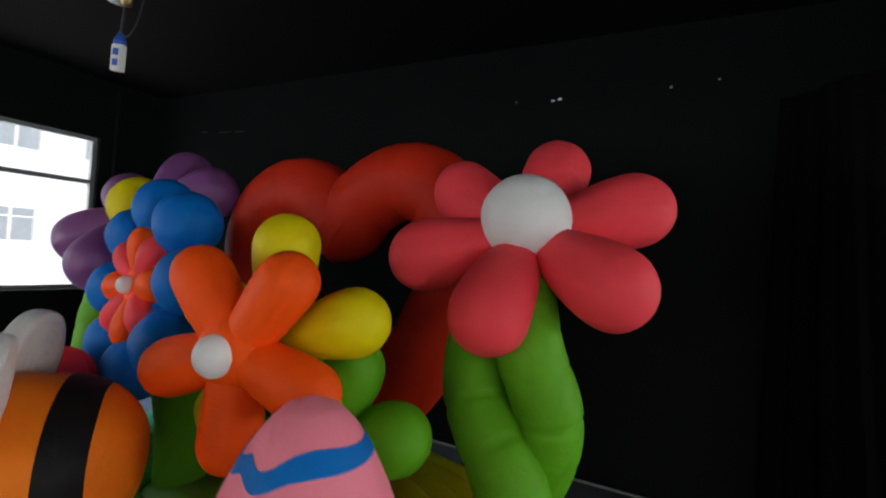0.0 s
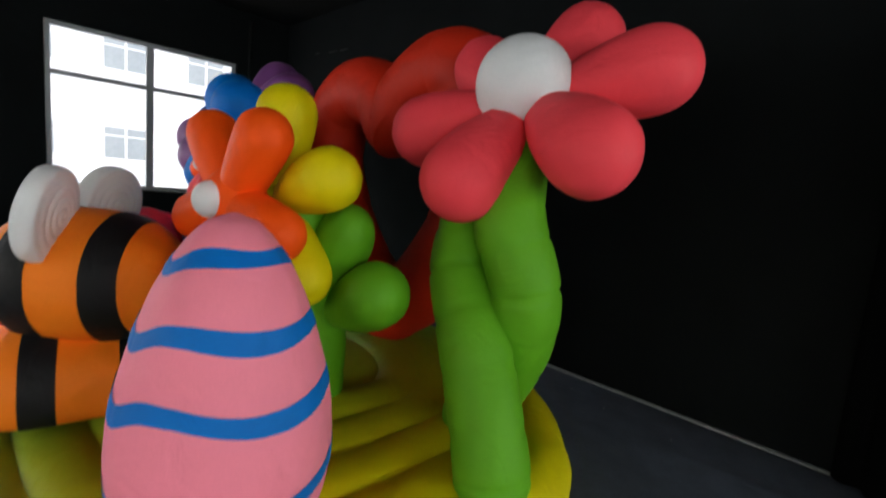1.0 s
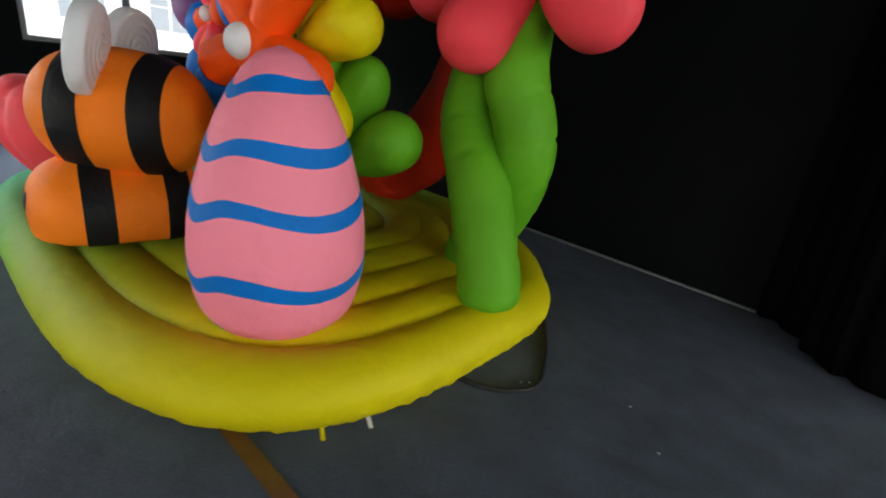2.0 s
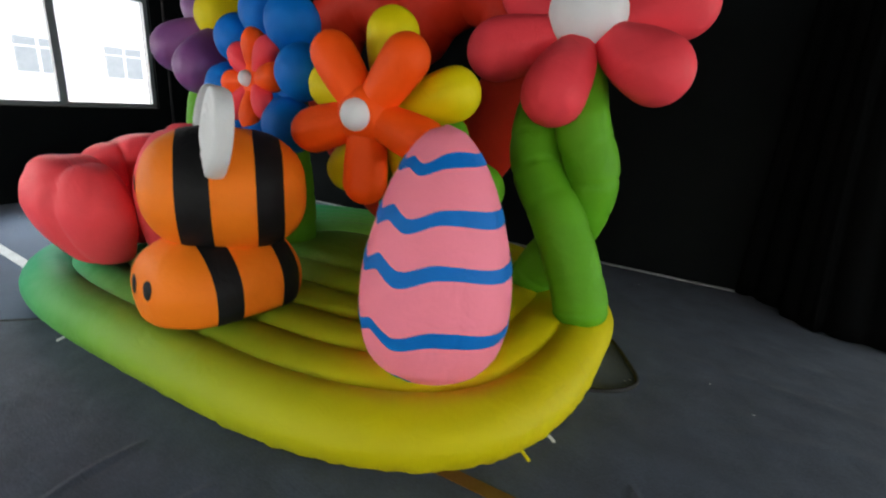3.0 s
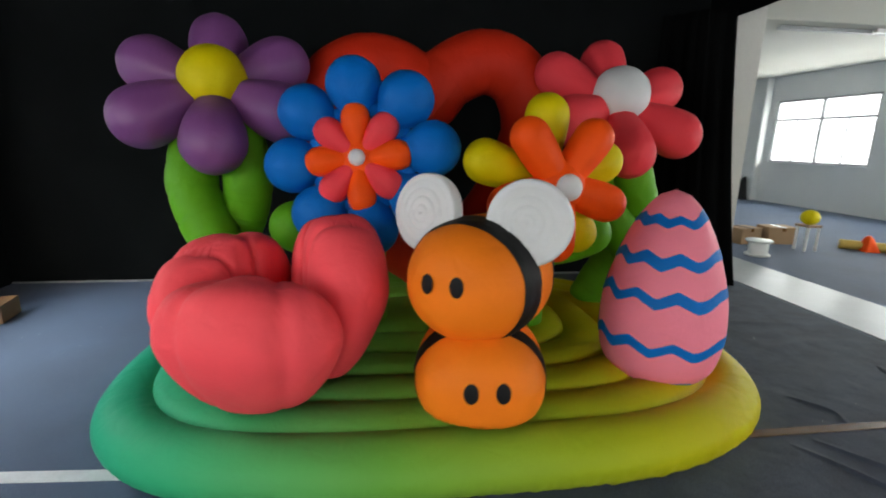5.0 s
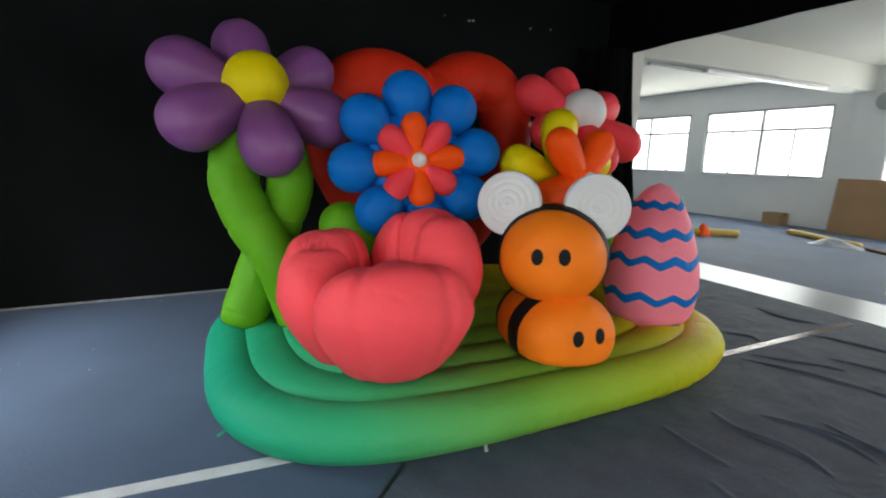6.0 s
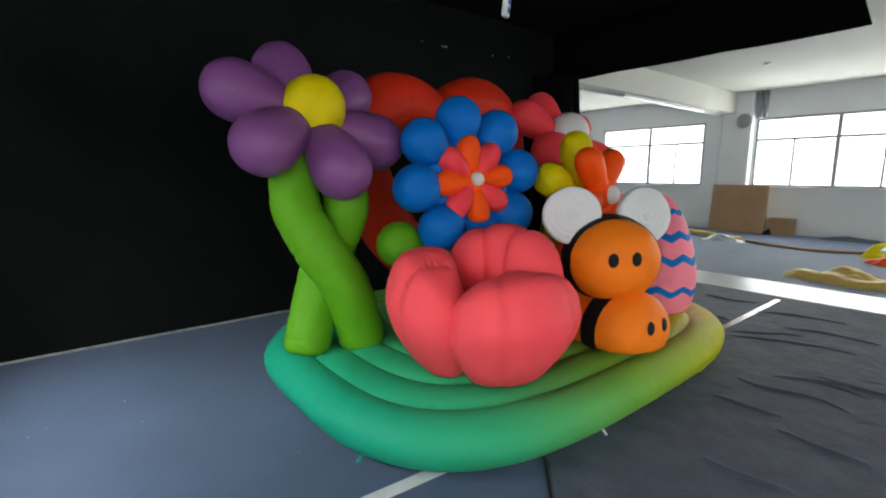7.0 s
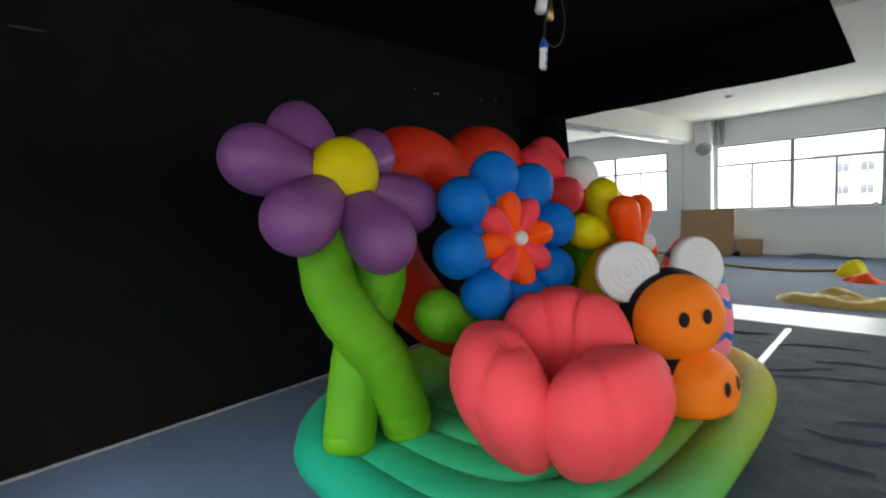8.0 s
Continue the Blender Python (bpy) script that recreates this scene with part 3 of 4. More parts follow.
def egg_smooth(q):
    return sum(egg_radius(q + d) for d in (-0.018, -0.009, 0, 0.009, 0.018)) / 5 if 0.03 < q < 0.96 else egg_radius(q)


egg = thing("inflatable_egg", (EGGX, EGGY, EGG0), "pink inflated egg with wavy blue printed stripes", "inflatable egg")
H = EGG1 - EGG0
st = [(H * (1 - math.cos(math.pi * i / 60)) / 2, egg_smooth((1 - math.cos(math.pi * i / 60)) / 2)) for i in range(61)]
cols = 72
verts, faces = [], []
for s, r in st:
    for j in range(cols):
        th = 2 * math.pi * j / cols
        k = 1 - 0.010 * (1 - abs(math.sin(4 * th))) ** 3
        verts.append((EGGX + r * k * math.cos(th), EGGY + r * k * math.sin(th), EGG0 + s))
mesh_object("egg_body", verts, grid_faces(61, cols) + [tuple(range(cols - 1, -1, -1)), tuple(range(60 * cols, 61 * cols))], EGG, egg)


def stripe_wave(deg):
    """Height of the printed wave round the egg: short waves in front, one long one on the side."""
    d = (deg + 180) % 360 - 180
    if -92 <= d < -60:
        return -math.cos(math.pi * (d + 92) / 32)
    if -60 <= d < 62:
        return 0.1 + 0.9 * math.cos(2 * math.pi * (d + 60) / 122)
    return 0.72 * math.asin(0.95 * math.cos(2 * math.pi * ((d - 62) % 360) / 37.45))


for zc, half, first, last in ((1.130, 0.024, 0, 216), (0.935, 0.029, 0, 216), (0.743, 0.029, 0, 216), (0.482, 0.029, 0, 216), (0.285, 0.02, 150, 171)):
    verts = []
    steps = range(first, last)
    for row in (-1, -0.33, 0.33, 1):
        for j in steps:
            deg = j * 360 / 216
            th = radians(deg)
            z = zc + 0.026 * (egg_smooth((zc - EGG0) / H) / EGGR) ** 1.2 * stripe_wave(deg) + row * half * (1 + 0.12 * math.sin(3 * th + zc * 9))
            z += max(0.0, zc - 0.68) * 0.09 * max(0.0, math.cos(th)) ** 1.5
            if last < 216:
                fade = math.sin(math.pi * (j - first) / (last - 1 - first)) ** 0.6
                z = 0.268 + row * 0.02 * fade
            k = 1 - 0.010 * (1 - abs(math.sin(4 * th))) ** 3
            r = egg_smooth((z - EGG0) / H) * k + 0.0025
            verts.append((EGGX + r * math.cos(th), EGGY + r * math.sin(th), z))
    n = len(steps)
    faces = grid_faces(4, n)
    if last < 216:
        faces = [f for f in faces if max(i % n for i in f) - min(i % n for i in f) == 1]
    mesh_object("stripe", verts, faces, STRIPE, egg, "wavy blue stripe")


# ---- bee ----
class Body:
    """Rounded oblong inflated body along a level axis."""

    def __init__(self, c, facing, length, width, height, power=2.5, flat=1.0):
        self.flat = flat
        self.c, self.a = Vector(c), -Vector((facing[0], facing[1], 0)).normalized()
        self.u, self.w = Vector((self.a.y, -self.a.x, 0)), Vector((0, 0, 1))
        self.l, self.wd, self.h, self.p = length, width, height, power

    def ring(self, s, grow=0.0, cols=56):
        f = max(0.001, 1 - abs(s / self.l) ** self.p) ** (1 / self.p)
        out = []
        for j in range(cols):
            th = 2 * math.pi * j / cols
            seam = 1 - 0.012 * (1 - abs(math.sin(3 * th))) ** 3
            z = max(math.sin(th) * (self.h * f * seam + grow), -self.flat * self.h - grow)
            p = self.c + self.a * s + self.u * (math.cos(th) * (self.wd * f * seam + grow)) + self.w * z
            out.append(p + (p - self.c).normalized() * 0.006 * noise.noise(p * 5))
        return out

    def onto(self, p, grow=0.0):
        d = p - self.c
        q = (math.hypot(d.dot(self.u) / self.wd, d.dot(self.w) / self.h) ** self.p + abs(d.dot(self.a) / self.l) ** self.p) ** (1 / self.p)
        return self.c + d / q * (1 + grow)


bee = thing("inflatable_bee", (0.08, -0.05, 0.2), "amber inflated two-tier bee with black bands and white wings", "inflatable bee")
upper = Body((0.075, 0.0, 0.878), (-0.62, -0.78), 0.372, 0.328, 0.300)
lower = Body((0.068, -0.06, 0.425), (-0.19, -0.98), 0.375, 0.315, 0.272, 2.8, 0.38)
for body, name, bands in ((upper, "upper_body", ((-0.195, -0.06), (0.125, 0.245))), (lower, "lower_body", ((-0.165, -0.048), (0.16, 0.275)))):
    verts = []
    rows = 41
    for i in range(rows):
        verts += body.ring(-body.l * math.cos(math.pi * i / (rows - 1)) * 0.9999)
    shell = mesh_object(name, verts, grid_faces(rows, 56) + [tuple(range(55, -1, -1)), tuple(range((rows - 1) * 56, rows * 56))], BEE, bee)
    for a, b in bands:
        verts = []
        for i in range(9):
            verts += body.ring(a + (b - a) * i / 8, 0.003)
        mesh_object("band", verts, grid_faces(9, 56), BLACK, shell, "black cloth band")


def eye(body, at, rx, rz, parent):
    at = body.onto(Vector(at))
    n = (at - body.c).normalized()
    side = Vector((0, 0, 1)).cross(n).normalized()
    up = n.cross(side)
    verts, rings = [], 6
    for i in range(rings):
        q = 1 - i / (rings - 1) * 0.98
        for j in range(28):
            th = 2 * math.pi * j / 28
            verts.append(body.onto(at + side * (rx * q * math.cos(th)) + up * (rz * q * math.sin(th)), 0.010 + 0.008 * (1 - q * q)))
    mesh_object("eye", verts, grid_faces(rings, 28) + [tuple(range((rings - 1) * 28, rings * 28))], BLACK, parent, "oval black eye")


shells = [o for o in bee.children]
eye(upper, (-0.222, -0.245, 0.915), 0.032, 0.045, shells[0])
eye(upper, (-0.10, -0.325, 0.922), 0.032, 0.045, shells[0])
eye(lower, (-0.045, -0.425, 0.486), 0.032, 0.045, shells[1])
eye(lower, (0.09, -0.435, 0.49), 0.032, 0.045, shells[1])


def wing(c, axis, r, thick, parent):
    """Round padded wing with quilted rings on both faces."""
    st = []
    n = 34
    for i in range(n + 1):
        q = i / n
        ripple = 0.0085 * (1 - q ** 3) * abs(math.sin(math.pi * 4.5 * q)) ** 0.5 + 0.012 * (1 - q)
        st.append((-(thick / 2 * 0.75 + ripple), max(0.002, q * r * 0.93)))
    edge = [(-(thick / 2) * 0.75 * math.cos(math.pi * i / 10), r * 0.93 + r * 0.07 * math.sin(math.pi * i / 10)) for i in range(1, 10)]
    st = st + edge + [(-s, q) for s, q in reversed(st)]
    v, f = lathe(c, axis, st, 112)
    a = Vector(axis).normalized()
    d = upper.c - Vector(c)
    d = (d - a * d.dot(a)).normalized()
    soft, skin = 0.006, thick * 0.36
    flat = []
    for p in v:
        w = min(1.0, max(0.0, ((p - Vector(c)).dot(d) / r - 0.45) / 0.2))
        s = (p - Vector(c)).dot(a)
        flat.append(p + a * (w * (max(-skin, min(skin, s)) - s)))
    v = flat
    v = [p - d * (soft * math.log1p(math.exp(min(60.0, ((p - Vector(c)).dot(d) - 0.72 * r) / soft)))) for p in v]
    return mesh_object("wing", v, f, WHITE, parent, "white quilted round wing")


wing((0.245, -0.165, 1.165), (-0.45, -0.87, 0.15), 0.195, 0.10, bee)
wing((-0.180, 0.110, 1.170), (-0.72, -0.68, 0.15), 0.195, 0.10, bee)


# ---- rose bud ----
rose = thing("inflatable_rose", (-1.0, 0.14, 0.22), "rose pink inflated flower bud of three puffy petals", "inflatable flower", group="inflatable flowers on the platform")


def cup_petal(azimuth, half, rim, mid_r, thick, seams, parent, seed, tilt=0.0):
    """Puffed petal of a cup: bends round the bud, narrow foot, broad rim with sewn panels that pinch at the seams."""
    hub, foot = Vector((-0.945, 0.145, 0)), 0.285
    rows, cols = 52, 132
    verts = []
    for i in range(rows):
        ph = math.pi * (i + 0.02) / (rows - 0.96)
        zc, rc = -math.cos(ph), math.sin(ph) ** (0.48 if ph > math.pi / 2 else 0.27)
        v = (zc + 1) / 2
        for j in range(cols):
            th = 2 * math.pi * j / cols
            x, y = math.cos(th), math.sin(th)
            x = math.copysign(abs(x) ** 0.62, x)
            u = x * rc
            pinch = sum(math.exp(-abs(u - k) / 0.034) for k in seams)
            valley = sum(math.exp(-((u - k) / 0.16) ** 2) for k in seams)
            top = max(0.0, zc + 0.25)
            z = foot + (rim - foot) * v * (1 - (0.030 * pinch + 0.022 * valley) * top / 1.25) * (1 - 0.10 * u * u * v - tilt * u * v)
            pucker = max(0.0, 1 - abs(zc - 0.66) / 0.3) * noise.noise(Vector((u * 24, zc * 1.5, seed)))
            t = thick * rc_soft(v) * (1 - 0.155 * pinch - 0.035 * valley + 0.05 * pucker)
            radial = mid_r * (0.62 + 0.38 * math.sin(math.pi / 2 * min(1.0, v / 0.62)) ** 1.1) - 0.05 * max(0.0, v - 0.7)
            radial += y * rc * t
            ang = radians(azimuth) + u * radians(half) * (0.90 + 0.10 * v)
            p = hub + Vector((math.cos(ang) * radial, math.sin(ang) * radial, z))
            p += Vector((math.cos(ang), math.sin(ang), 0.4)) * (noise.noise(p * 6) * 0.007 + 0.004 * top * noise.noise(Vector((u * 16, zc * 3, seed))))
            if p.z < 0.5:
                p.z = 0.315 + 0.015 * math.log1p(math.exp((p.z - 0.315) / 0.015))
            verts.append(p)
    return mesh_object("petal", verts, grid_faces(rows, cols) + [tuple(range(cols - 1, -1, -1)), tuple(range((rows - 1) * cols, rows * cols))], ROSE, parent)


def rc_soft(v):
    """Fuller towards the rim, slimmer at the foot."""
    return 0.72 + 0.28 * min(1.0, v / 0.6)


cup_petal(262, 68, 0.935, 0.362, 0.215, (-0.36, 0.36), rose, 3.0)
cup_petal(148, 65, 1.01, 0.370, 0.222, (-0.33, 0.36), rose, 11.0, 0.09)
cup_petal(26, 63, 1.13, 0.372, 0.218, (-0.30, 0.34), rose, 19.0)

# ---- drape, valance, hanging socket, cable ----
path = curve_points([(2.55, 2.97, 0), (2.78, 2.80, 0), (2.92, 2.50, 0), (3.16, 2.40, 0), (3.48, 2.37, 0), (3.46, 2.62, 0), (3.37, 2.90, 0)], 26)
verts = []
rows = 24
for i in range(rows + 1):
    q = i / rows
    for k, p in enumerate(path):
        d = (path[min(k + 1, len(path) - 1)] - path[max(k - 1, 0)]).normalized()
        nrm = Vector((d.y, -d.x, 0))
        amp = 0.042 * (1 - 0.45 * q) * (0.6 + 0.4 * noise.noise(Vector((k * 0.05, q * 1.5, 3))))
        off = math.sin(k * 0.34 + 1.6 * noise.noise(Vector((k * 0.09, 0.3 * q, 4))) + 0.8 * noise.noise(Vector((k * 0.04, q, 9)))) * amp
        inward = Vector((2.53, 2.62, 0)) - p
        verts.append(p + nrm * off + inward * (0.55 * q * (1 - 0.3 * q)) + Vector((0, 0, 0.012 + 2.82 * q)))
drape = mesh_object("curtain", verts, grid_faces(rows + 1, len(path), False), VELVET)
tagged(drape, "black pleated curtain bunched at the end of the wall", "curtain")
vm = drape.modifiers.new("cloth", "SOLIDIFY")
vm.thickness = 0.006

verts = []
ny = 60
for i in range(5):
    for j in range(ny + 1):
        q = j / ny
        y = -0.70 + 0.22 * i / 4 + (2.99 - (-0.70 + 0.22 * i / 4)) * q
        z = 2.81 + 0.69 * i / 4 - (0.012 * abs(math.sin(9 * q)) if i == 0 else 0)
        verts.append((3.185 + 0.012 * noise.noise(Vector((y * 3, z * 2, 0))), y, z))
val = mesh_object("valance", verts, grid_faces(5, ny + 1, False), VELVET)
tagged(val, "black cloth valance hanging from the ceiling edge", "valance", kind="structure")
val.modifiers.new("cloth", "SOLIDIFY").thickness = 0.008

sock = thing("hanging_socket", (-0.44, 0.48, 3.5), "white hanging power socket with blue top on black cables", "power socket")
part("socket_body", box_bm(-0.029, 0.029, -0.018, 0.018, -0.076, 0.052, 0.005, pose(-0.46, 0.483, 2.535, 4, 5, 20)), PLASTIC, sock)
for dz in (-0.038, 0.012):
    part("socket_face", box_bm(-0.015, 0.015, -0.022, -0.017, dz - 0.014, dz + 0.018, 0.002, pose(-0.46, 0.483, 2.535, 4, 5, 20)), BLUEP, sock, "blue socket plate")
v, fc = lathe((-0.456, 0.483, 2.587), (0.05, 0, 1), [(0, 0.029), (0.02, 0.027), (0.045, 0.015), (0.06, 0.009)], 20)
mesh_object("blue_cap", v, fc, BLUEP, sock, "blue moulded cap")
v, fc = tube(((-0.453, 0.483, 2.63), (-0.43, 0.48, 2.80), (-0.44, 0.49, 3.0), (-0.42, 0.5, 3.3), (-0.42, 0.5, 3.5)), 0.007, n=8, cols=8)
mesh_object("cable", v, fc, RUBBER, sock)
v, fc = tube(((-0.452, 0.483, 2.645), (-0.36, 0.47, 2.61), (-0.27, 0.46, 2.68), (-0.24, 0.46, 2.85), (-0.33, 0.48, 3.1), (-0.42, 0.5, 3.4)), 0.004, n=8, cols=8)
mesh_object("cable", v, fc, RUBBER, sock)
v, fc = lathe((-0.50, 0.47, 2.79), (0.35, 0.0, 1), [(0, 0.03), (0.01, 0.036), (0.09, 0.034), (0.1, 0.02)], 20)
mesh_object("lamp_cup", v, fc, PLASTIC, sock, "white plastic cup")
v, fc = lathe((-0.40, 0.47, 2.76), (0, 0, 1), [(0, 0.012), (0.005, 0.024), (0.05, 0.026), (0.12, 0.02)], 20)
mesh_object("lamp_cap", v, fc, BRASS, sock, "brass lamp cap")

v, fc = tube(((1.62, 1.66, 0.014), (1.83, 1.35, 0.014), (1.93, 1.17, 0.014), (2.01, 0.99, 0.014), (1.99, 0.88, 0.014), (1.91, 0.79, 0.014), (1.80, 0.735, 0.014), (1.62, 0.70, 0.016)), 0.012, n=10, cols=8, ref=(0, 0, 1))
tagged(mesh_object("power_cable", v, fc, RUBBER), "black rubber cable looped on the floor", "cable")

for x, z, w, h in ((0.704, 3.025, 0.012, 0.012), (1.02, 3.01, 0.03, 0.016), (1.075, 3.018, 0.032, 0.02), (1.895, 3.033, 0.018, 0.018), (2.202, 3.058, 0.014, 0.014)):
    tagged(part("plaster_spot", box_bm(x - w / 2, x + w / 2, 2.992, 2.999, z - h / 2, z + h / 2, 0.002), TAPE, None), "small white spot where plaster shows through", "spot", "plaster spots on the black wall")


for x0, x1, z, h in ((-3.42, -3.29, 3.012, 0.016), (-3.07, -2.86, 2.988, 0.014), (-2.80, -2.62, 2.980, 0.016)):
    tagged(part("scuff_mark", box_bm(x0, x1, 2.995, 2.9995, z - h / 2, z + h / 2, 0.002), DUST, None), "faint dusty scuff on the black wall", "scuff", "scuffs on the black wall")


# ---- things in the hall ----
def carton(x, y, w, d, h, turn, label):
    c = thing("cardboard_box", (x, y, 0.0), label, "box", "cardboard boxes in the hall")
    m = pose(x, y, 0, 0, 0, turn)
    part("carton_body", box_bm(-w / 2, w / 2, -d / 2, d / 2, 0.0, h, 0.006, m), CARD, c)
    part("flap", box_bm(-w / 2, 0.0, -d / 2, d / 2, 0, 0.006, 0.001, m @ pose(0, 0, h + 0.001, 0, 0, 0)), CARD, c)
    part("flap", box_bm(0.004, w / 2, -d / 2, d / 2, 0, 0.006, 0.001, m @ pose(0, 0, h + 0.001, 0, 0, 0)), CARD, c)
    part("sealing_tape", box_bm(-0.03, 0.03, -d / 2 - 0.002, d / 2 + 0.002, h * 0.8, h + 0.010, 0.001, m), BROWN, c)
    return c


open_box = thing("cardboard_box", (-3.69, 1.94, 0.0), "open shallow cardboard box by the window wall", "box", "cardboard boxes in the hall")
for x0, x1, y0, y1, z0, z1 in ((-0.19, 0.19, -0.15, 0.15, 0.0, 0.006), (-0.19, 0.19, -0.15, -0.145, 0.006, 0.15), (-0.19, 0.19, 0.145, 0.15, 0.006, 0.15), (-0.19, -0.185, -0.145, 0.145, 0.006, 0.15), (0.185, 0.19, -0.145, 0.145, 0.006, 0.15)):
    part("side_panel", box_bm(x0, x1, y0, y1, z0, z1, 0.001, pose(-3.69, 1.94, 0.0, 0, 0, 12)), CARD, open_box)
part("scrap", box_bm(-0.12, 0.06, -0.09, 0.08, 0.006, 0.10, 0.02, pose(-3.69, 1.94, 0.0, 0, 0, 30)), BLACK, open_box, "dark scrap cloth in the box")
carton(5.40, 4.60, 0.42, 0.32, 0.24, 10, "brown cardboard box on the hall floor")
carton(5.95, 4.55, 0.45, 0.34, 0.26, -8, "brown cardboard box on the hall floor")
carton(10.22, 1.72, 0.40, 0.47, 0.38, 2, "brown cardboard box against the hall wall")
carton(10.2, 4.42, 0.36, 0.40, 0.28, 0, "small cardboard box against the hall wall")
board = part("cardboard_sheet", box_bm(-0.02, 0.02, -0.62, 0.62, 0, 1.16, 0.004, pose(10.06, 2.65, 0.0, 0, 6, 0)), CARD, None)
tagged(board, "large brown cardboard sheet leaning on the column", "cardboard")
board2 = part("cardboard_sheet", box_bm(-0.02, 0.02, -0.55, 0.55, 0, 1.05, 0.004, pose(10.1, 11.5, 0.0, 0, 6, 0)), CARD, None)
tagged(board2, "brown cardboard sheet leaning on the far hall wall", "cardboard")


def heap(name, label, category, c, rx, ry, h, mat, seed):
    """Crumpled cloth lying on the floor."""
    verts = []
    rows, cols = 14, 44
    for i in range(rows):
        q = 1 - i / (rows - 0.9)
        for j in range(cols):
            th = 2 * math.pi * j / cols
            k = q * (1 + 0.30 * noise.noise(Vector((math.cos(th) * 1.6, math.sin(th) * 1.6, seed))))
            x, y = c[0] + rx * k * math.cos(th), c[1] + ry * k * math.sin(th)
            z = h * (1 - q ** 2.2) * (0.75 + 0.9 * noise.noise(Vector((x * 3.2, y * 3.2, seed)))) + 0.03 * abs(noise.noise(Vector((x * 9, y * 9, seed))))
            verts.append((x, y, max(0.002, z) if i else 0.002))
    return tagged(mesh_object(name, verts, grid_faces(rows, cols) + [tuple(range((rows - 1) * cols, rows * cols))], mat), label, category)


heap("crumpled_tarpaulin", "yellow tarpaulin crumpled on the floor", "tarpaulin", (5.28, -0.50, 0), 0.40, 0.72, 0.17, SHEETING, 2.0)
def roll(label, pts, r, mat):
    v, fc = tube(pts, r, n=8, cols=14, ref=(0, 0, 1))
    tagged(mesh_object("rolled_cloth", v, fc, mat), label, "cloth roll", "rolled cloth in the hall")


roll("yellow cloth rolled up on the hall floor", ((8.85, 3.35, 0.06), (8.7, 2.9, 0.06), (8.45, 2.3, 0.05), (8.3, 1.9, 0.05)), 0.055, SHEETING)
roll("grey hose lying across the hall floor", ((8.3, 1.8, 0.03), (8.0, 1.2, 0.03), (7.9, 0.5, 0.03), (8.2, -0.1, 0.03), (8.5, -0.5, 0.03)), 0.028, CARD)
roll("brown cloth rolled up on the hall floor", ((6.65, 4.1, 0.07), (7.0, 3.8, 0.07), (7.35, 3.45, 0.07)), 0.07, SHEETING)
heap("crumpled_cloth", "orange cloth on a brown roll", "cloth", (6.9, 3.85, 0.0), 0.13, 0.13, 0.26, ORANGE, 31.0)
heap("crumpled_cloth", "white cloth bundle on the hall floor", "cloth", (8.2, 2.2, 0), 0.30, 0.40, 0.10, STRIP, 8.0)
heap("crumpled_cloth", "dark folded cloth along the hall wall", "cloth", (10.15, 0.3, 0), 0.2, 0.75, 0.10, CLOTH, 11.0)
heap("black_bag", "black bag slumped against the cardboard", "bag", (10.1, 1.95, 0), 0.14, 0.12, 0.36, BLACK, 14.0)
heap("black_bag", "black bag slumped against the cardboard sheet", "bag", (10.1, 10.6, 0), 0.25, 0.35, 0.85, BLACK, 17.0)
heap("crumpled_tarpaulin", "yellow inflatable piece lying deflated in the hall", "tarpaulin", (7.9, -0.35, 0), 0.25, 0.25, 0.30, YELLOW, 20.0)
heap("crumpled_cloth", "orange cloth lying in the hall", "cloth", (7.2, -0.55, 0), 0.22, 0.25, 0.16, ORANGE, 23.0)

spool = thing("cable_spool", (4.92, 3.72, 0), "white plastic spool standing on the hall floor", "spool")
for z, r in ((0.0, 0.16), (0.20, 0.17)):
    v, fc = lathe((4.92, 3.72, z), (0, 0, 1), [(0.0, r - 0.006), (0.006, r), (0.022, r), (0.028, r - 0.006)], 32)
    mesh_object("flange", v, fc, PLASTIC, spool)
v, fc = lathe((4.92, 3.72, 0.02), (0, 0, 1), [(0.0, 0.125), (0.19, 0.125)], 32)
mesh_object("drum", v, fc, PLASTIC, spool)
stand = thing("floor_stand", (5.05, 4.55, 0), "small black stand on the hall floor", "stand")
v, fc = lathe((5.05, 4.55, 0), (0, 0, 1), [(0, 0.09), (0.02, 0.09), (0.03, 0.03), (0.2, 0.035), (0.24, 0.05), (0.28, 0.03)], 24)
mesh_object("stand_body", v, fc, RUBBER, stand)

fan = thing("wall_fan", (10.24, 2.70, 2.62), "grey round wall fan on the column", "fan")
v, fc = lathe((10.242, 2.72, 2.69), (-1, -0.2, 0), [(0, 0.05), (0.05, 0.06), (0.06, 0.16), (0.11, 0.17), (0.13, 0.14), (0.135, 0.02)], 32)
mesh_object("fan_cage", v, fc, ALU, fan)
tray = thing("cable_tray", (6.4, 3.2, 2.82), "dark cable duct with pale lamp batten below the beam", "cable tray", kind="structure")
part("duct", box_bm(4.2, 8.9, 3.16, 3.22, 2.855, 2.898, 0.004), ALU, tray)
part("batten", box_bm(5.4, 8.8, 3.08, 3.14, 2.85, 2.898, 0.004), PLASTIC, tray)

lamp = thing("ceiling_light", (7.17, 1.39, 3.385), "small round white fitting on the hall ceiling", "light fitting")
v, fc = lathe((7.17, 1.39, 3.345), (0, 0, 1), [(0.0, 0.03), (0.006, 0.055), (0.03, 0.065), (0.040, 0.065)], 24)
mesh_object("housing", v, fc, PLASTIC, lamp)

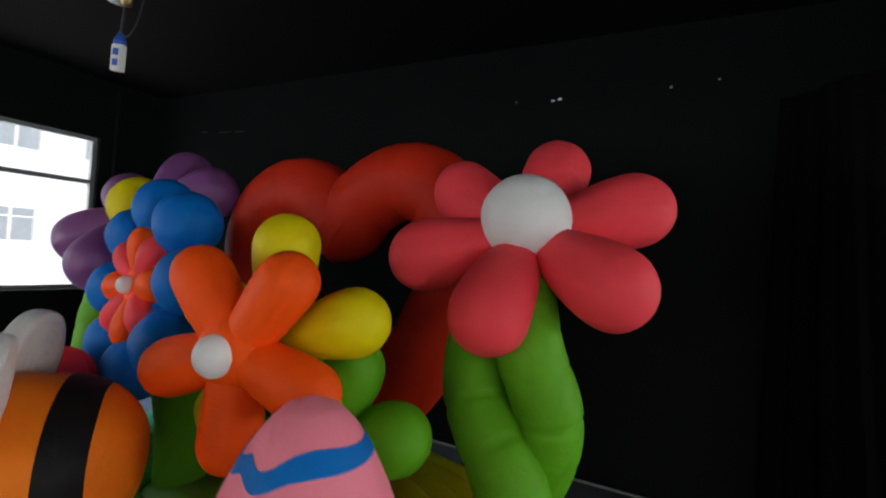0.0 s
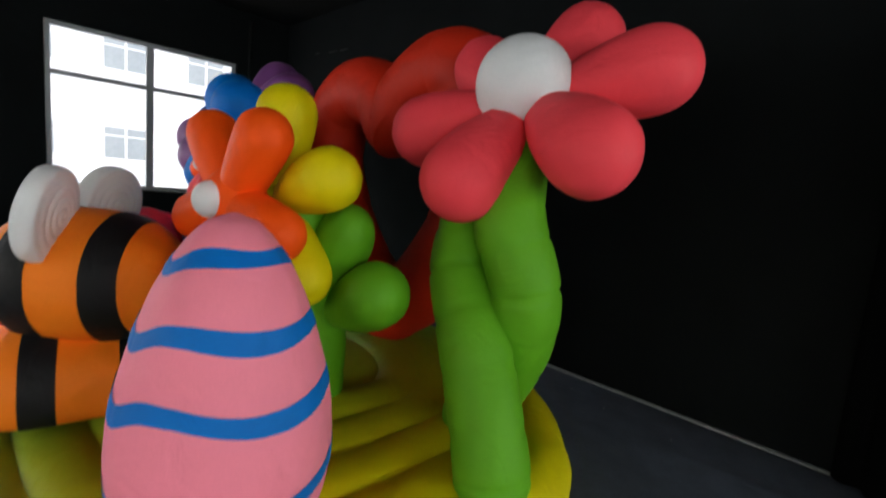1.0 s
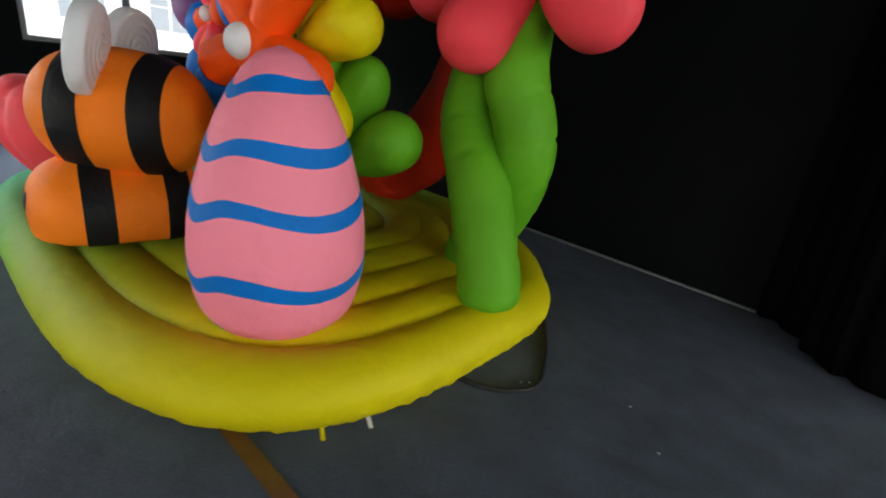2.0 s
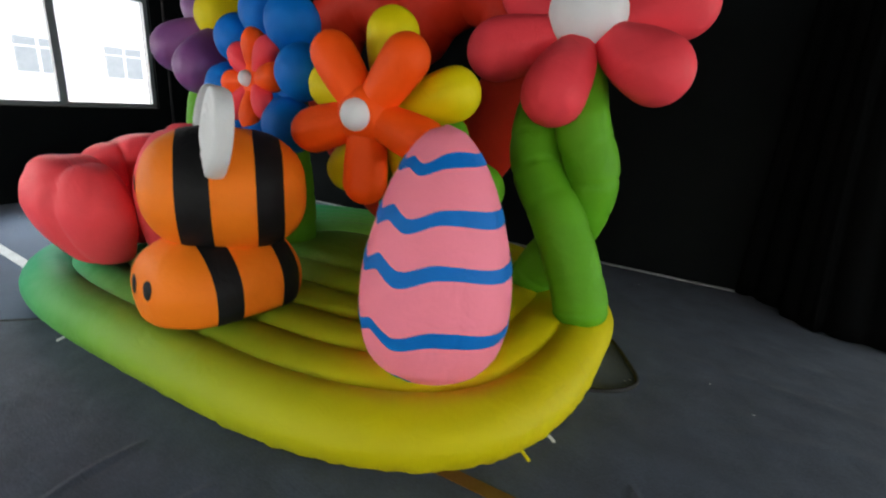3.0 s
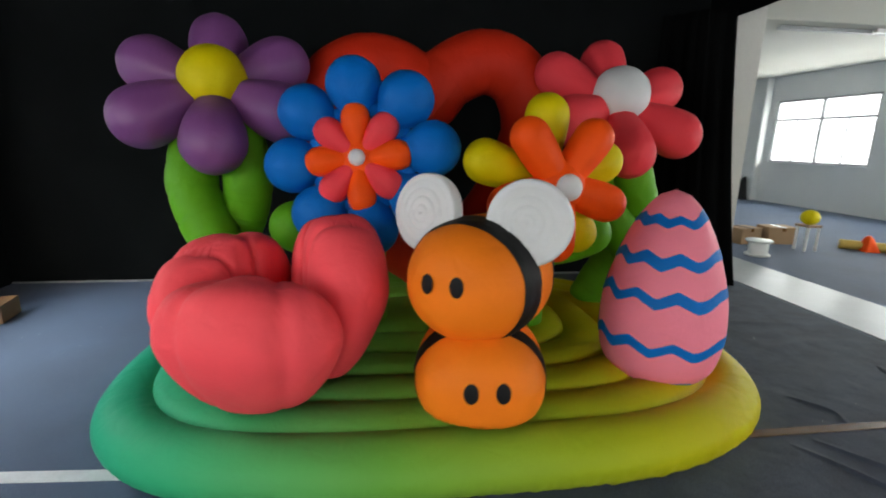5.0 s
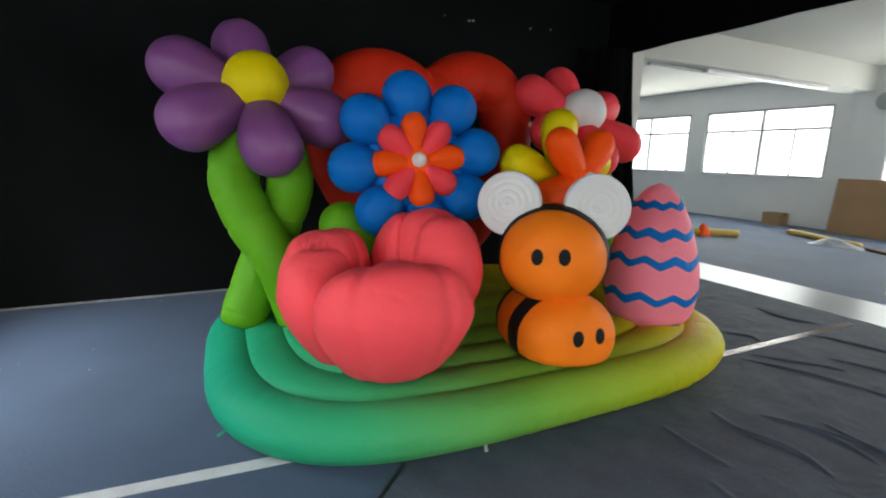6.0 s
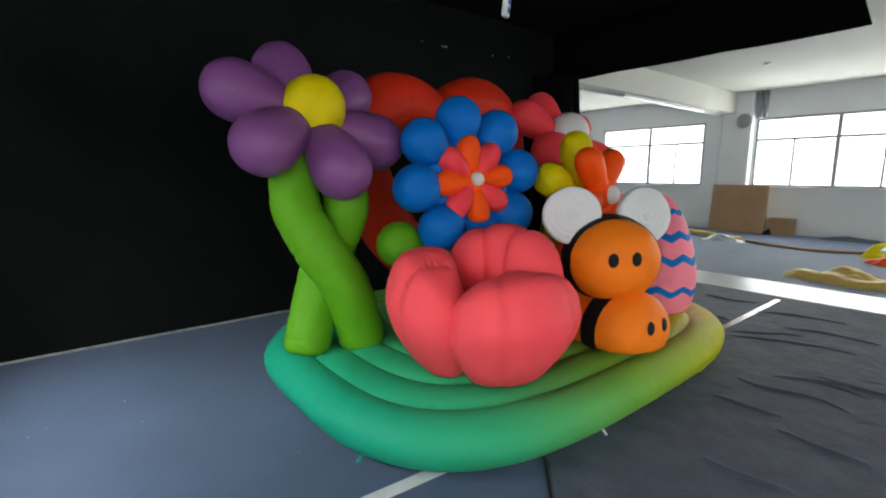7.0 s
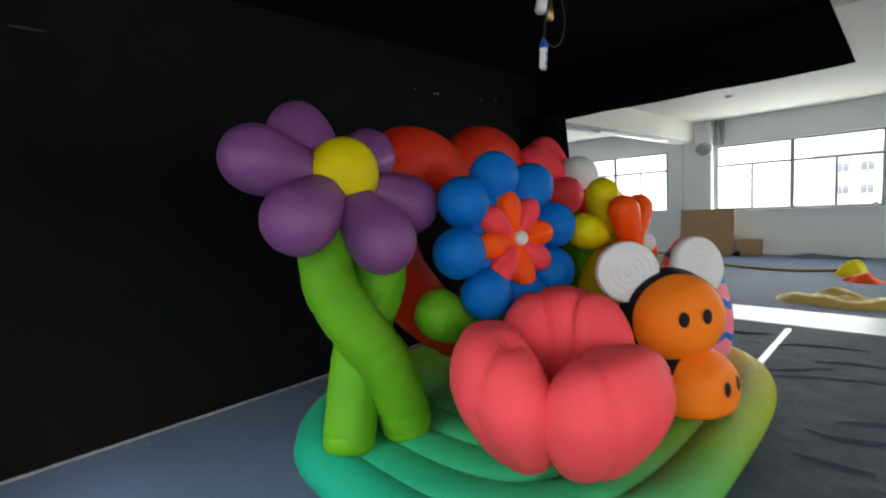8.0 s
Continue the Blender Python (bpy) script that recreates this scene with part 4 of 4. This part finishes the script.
bench = thing("work_table", (3.75, -1.5, 0), "white topped work table with pale side panels", "table")
part("tabletop", box_bm(3.18, 4.5, -2.2, -0.98, 0.69, 0.722, 0.006), PLASTIC, bench)
for ly in (-1.18, -2.08):
    part("side_panel", box_bm(3.56, 4.3, ly - 0.02, ly + 0.02, 0.05, 0.69, 0.004), CARD, bench)
    part("foot", box_bm(3.50, 4.36, ly - 0.04, ly + 0.04, 0.008, 0.05, 0.006), ALU, bench)
part("stretcher", box_bm(3.90, 3.94, -2.06, -1.20, 0.25, 0.35, 0.004), CARD, bench)


# bushes outside the hall windows
def bush(x, y, r, h, seed):
    rng = random.Random(seed)
    t = thing("tree", (x, y, -4.2), "green leafy tree outside the window", "tree")
    v, fc = lathe((x, y, -4.2), (0, 0, 1), [(0, 0.25), (1.5, 0.18), (h * 0.7 + 2, 0.06)], 10)
    mesh_object("trunk", v, fc, CARD, t)
    verts, faces = [], []
    for _ in range(900):
        a, q = rng.uniform(0, 6.283), rng.random() ** 0.5
        zz = rng.uniform(0, 1)
        rr = r * q * (0.5 + math.sin(math.pi * (0.15 + 0.8 * zz)))
        c = Vector((x + rr * math.cos(a) * 0.7, y + rr * math.sin(a) * 0.7, -2.2 + h * zz))
        u = Vector((rng.uniform(-1, 1), rng.uniform(-1, 1), rng.uniform(-1, 1))).normalized() * 0.28
        w = Vector((rng.uniform(-1, 1), rng.uniform(-1, 1), rng.uniform(-1, 1))).normalized() * 0.16
        k = len(verts)
        verts += [c - u, c + w, c + u, c - w]
        faces.append((k, k + 1, k + 2, k + 3))
    mesh_object("crown", verts, faces, LEAF, t)


bush(38, -1.5, 2.4, 4.2, 3)
bush(36, -6.0, 2.6, 4.6, 4)

rng = random.Random(5)
verts, faces = [], []
for _ in range(90):
    x, y = rng.uniform(-3.9, 3.3), rng.uniform(-2.6, 2.9)
    if -2.0 < x < 1.95 and -0.7 < y < 2.5:
        continue
    s, a, z = rng.uniform(0.003, 0.008), rng.uniform(0, 3.1), 0.012 if x > -1.3 else 0.003
    k = len(verts)
    for q in range(5):
        rr = s * rng.uniform(0.6, 1.3)
        verts.append((x + rr * math.cos(a + q * 1.257), y + 0.6 * rr * math.sin(a + q * 1.257), z))
    verts.append((x, y, z + 0.003))
    faces += [(k + q, k + (q + 1) % 5, k + 5) for q in range(5)]
tagged(mesh_object("lint", verts, faces, TAPE, smooth=False), "white lint and paper scraps scattered on the carpet", "lint", kind="stuff")
for px, py, z0, z1, r in ((10.42, 3.30, 0.5, 2.90, 0.022), (10.38, 2.47, 2.76, 3.38, 0.05), (10.38, 2.34, 2.76, 3.38, 0.04)):
    v, fc = lathe((px, py, z0), (0, 0, 1), [(0, r), (z1 - z0, r)], 16)
    tagged(mesh_object("wall_pipe", v, fc, PAINT if r < 0.03 else ALU), "painted pipe running up the hall column", "pipe", "pipes on the hall wall", "structure")

v, fc = lathe((-4.17, 2.42, 0.3), (0, 0, 1), [(0, 0.015), (3.1, 0.015)], 12)
tagged(mesh_object("wall_conduit", v, fc, RUBBER), "black conduit running up the black wall", "conduit", kind="structure")
stool = thing("stool", (5.95, 4.0, 0), "small pale stool on the hall floor", "stool")
part("seat", box_bm(5.83, 6.07, 3.88, 4.12, 0.36, 0.39, 0.006), CARD, stool)
for lx, ly in ((5.86, 3.91), (6.04, 3.91), (5.86, 4.09), (6.04, 4.09)):
    part("leg", box_bm(lx - 0.015, lx + 0.015, ly - 0.015, ly + 0.015, 0, 0.36, 0.003), PLASTIC, stool)
bag = ball((5.95, 4.0, 0.50), 0.125, YELLOW, None, "yellow_ball", squash=0.9, gores=6)
tagged(bag, "yellow cloth ball resting on a stool", "ball")
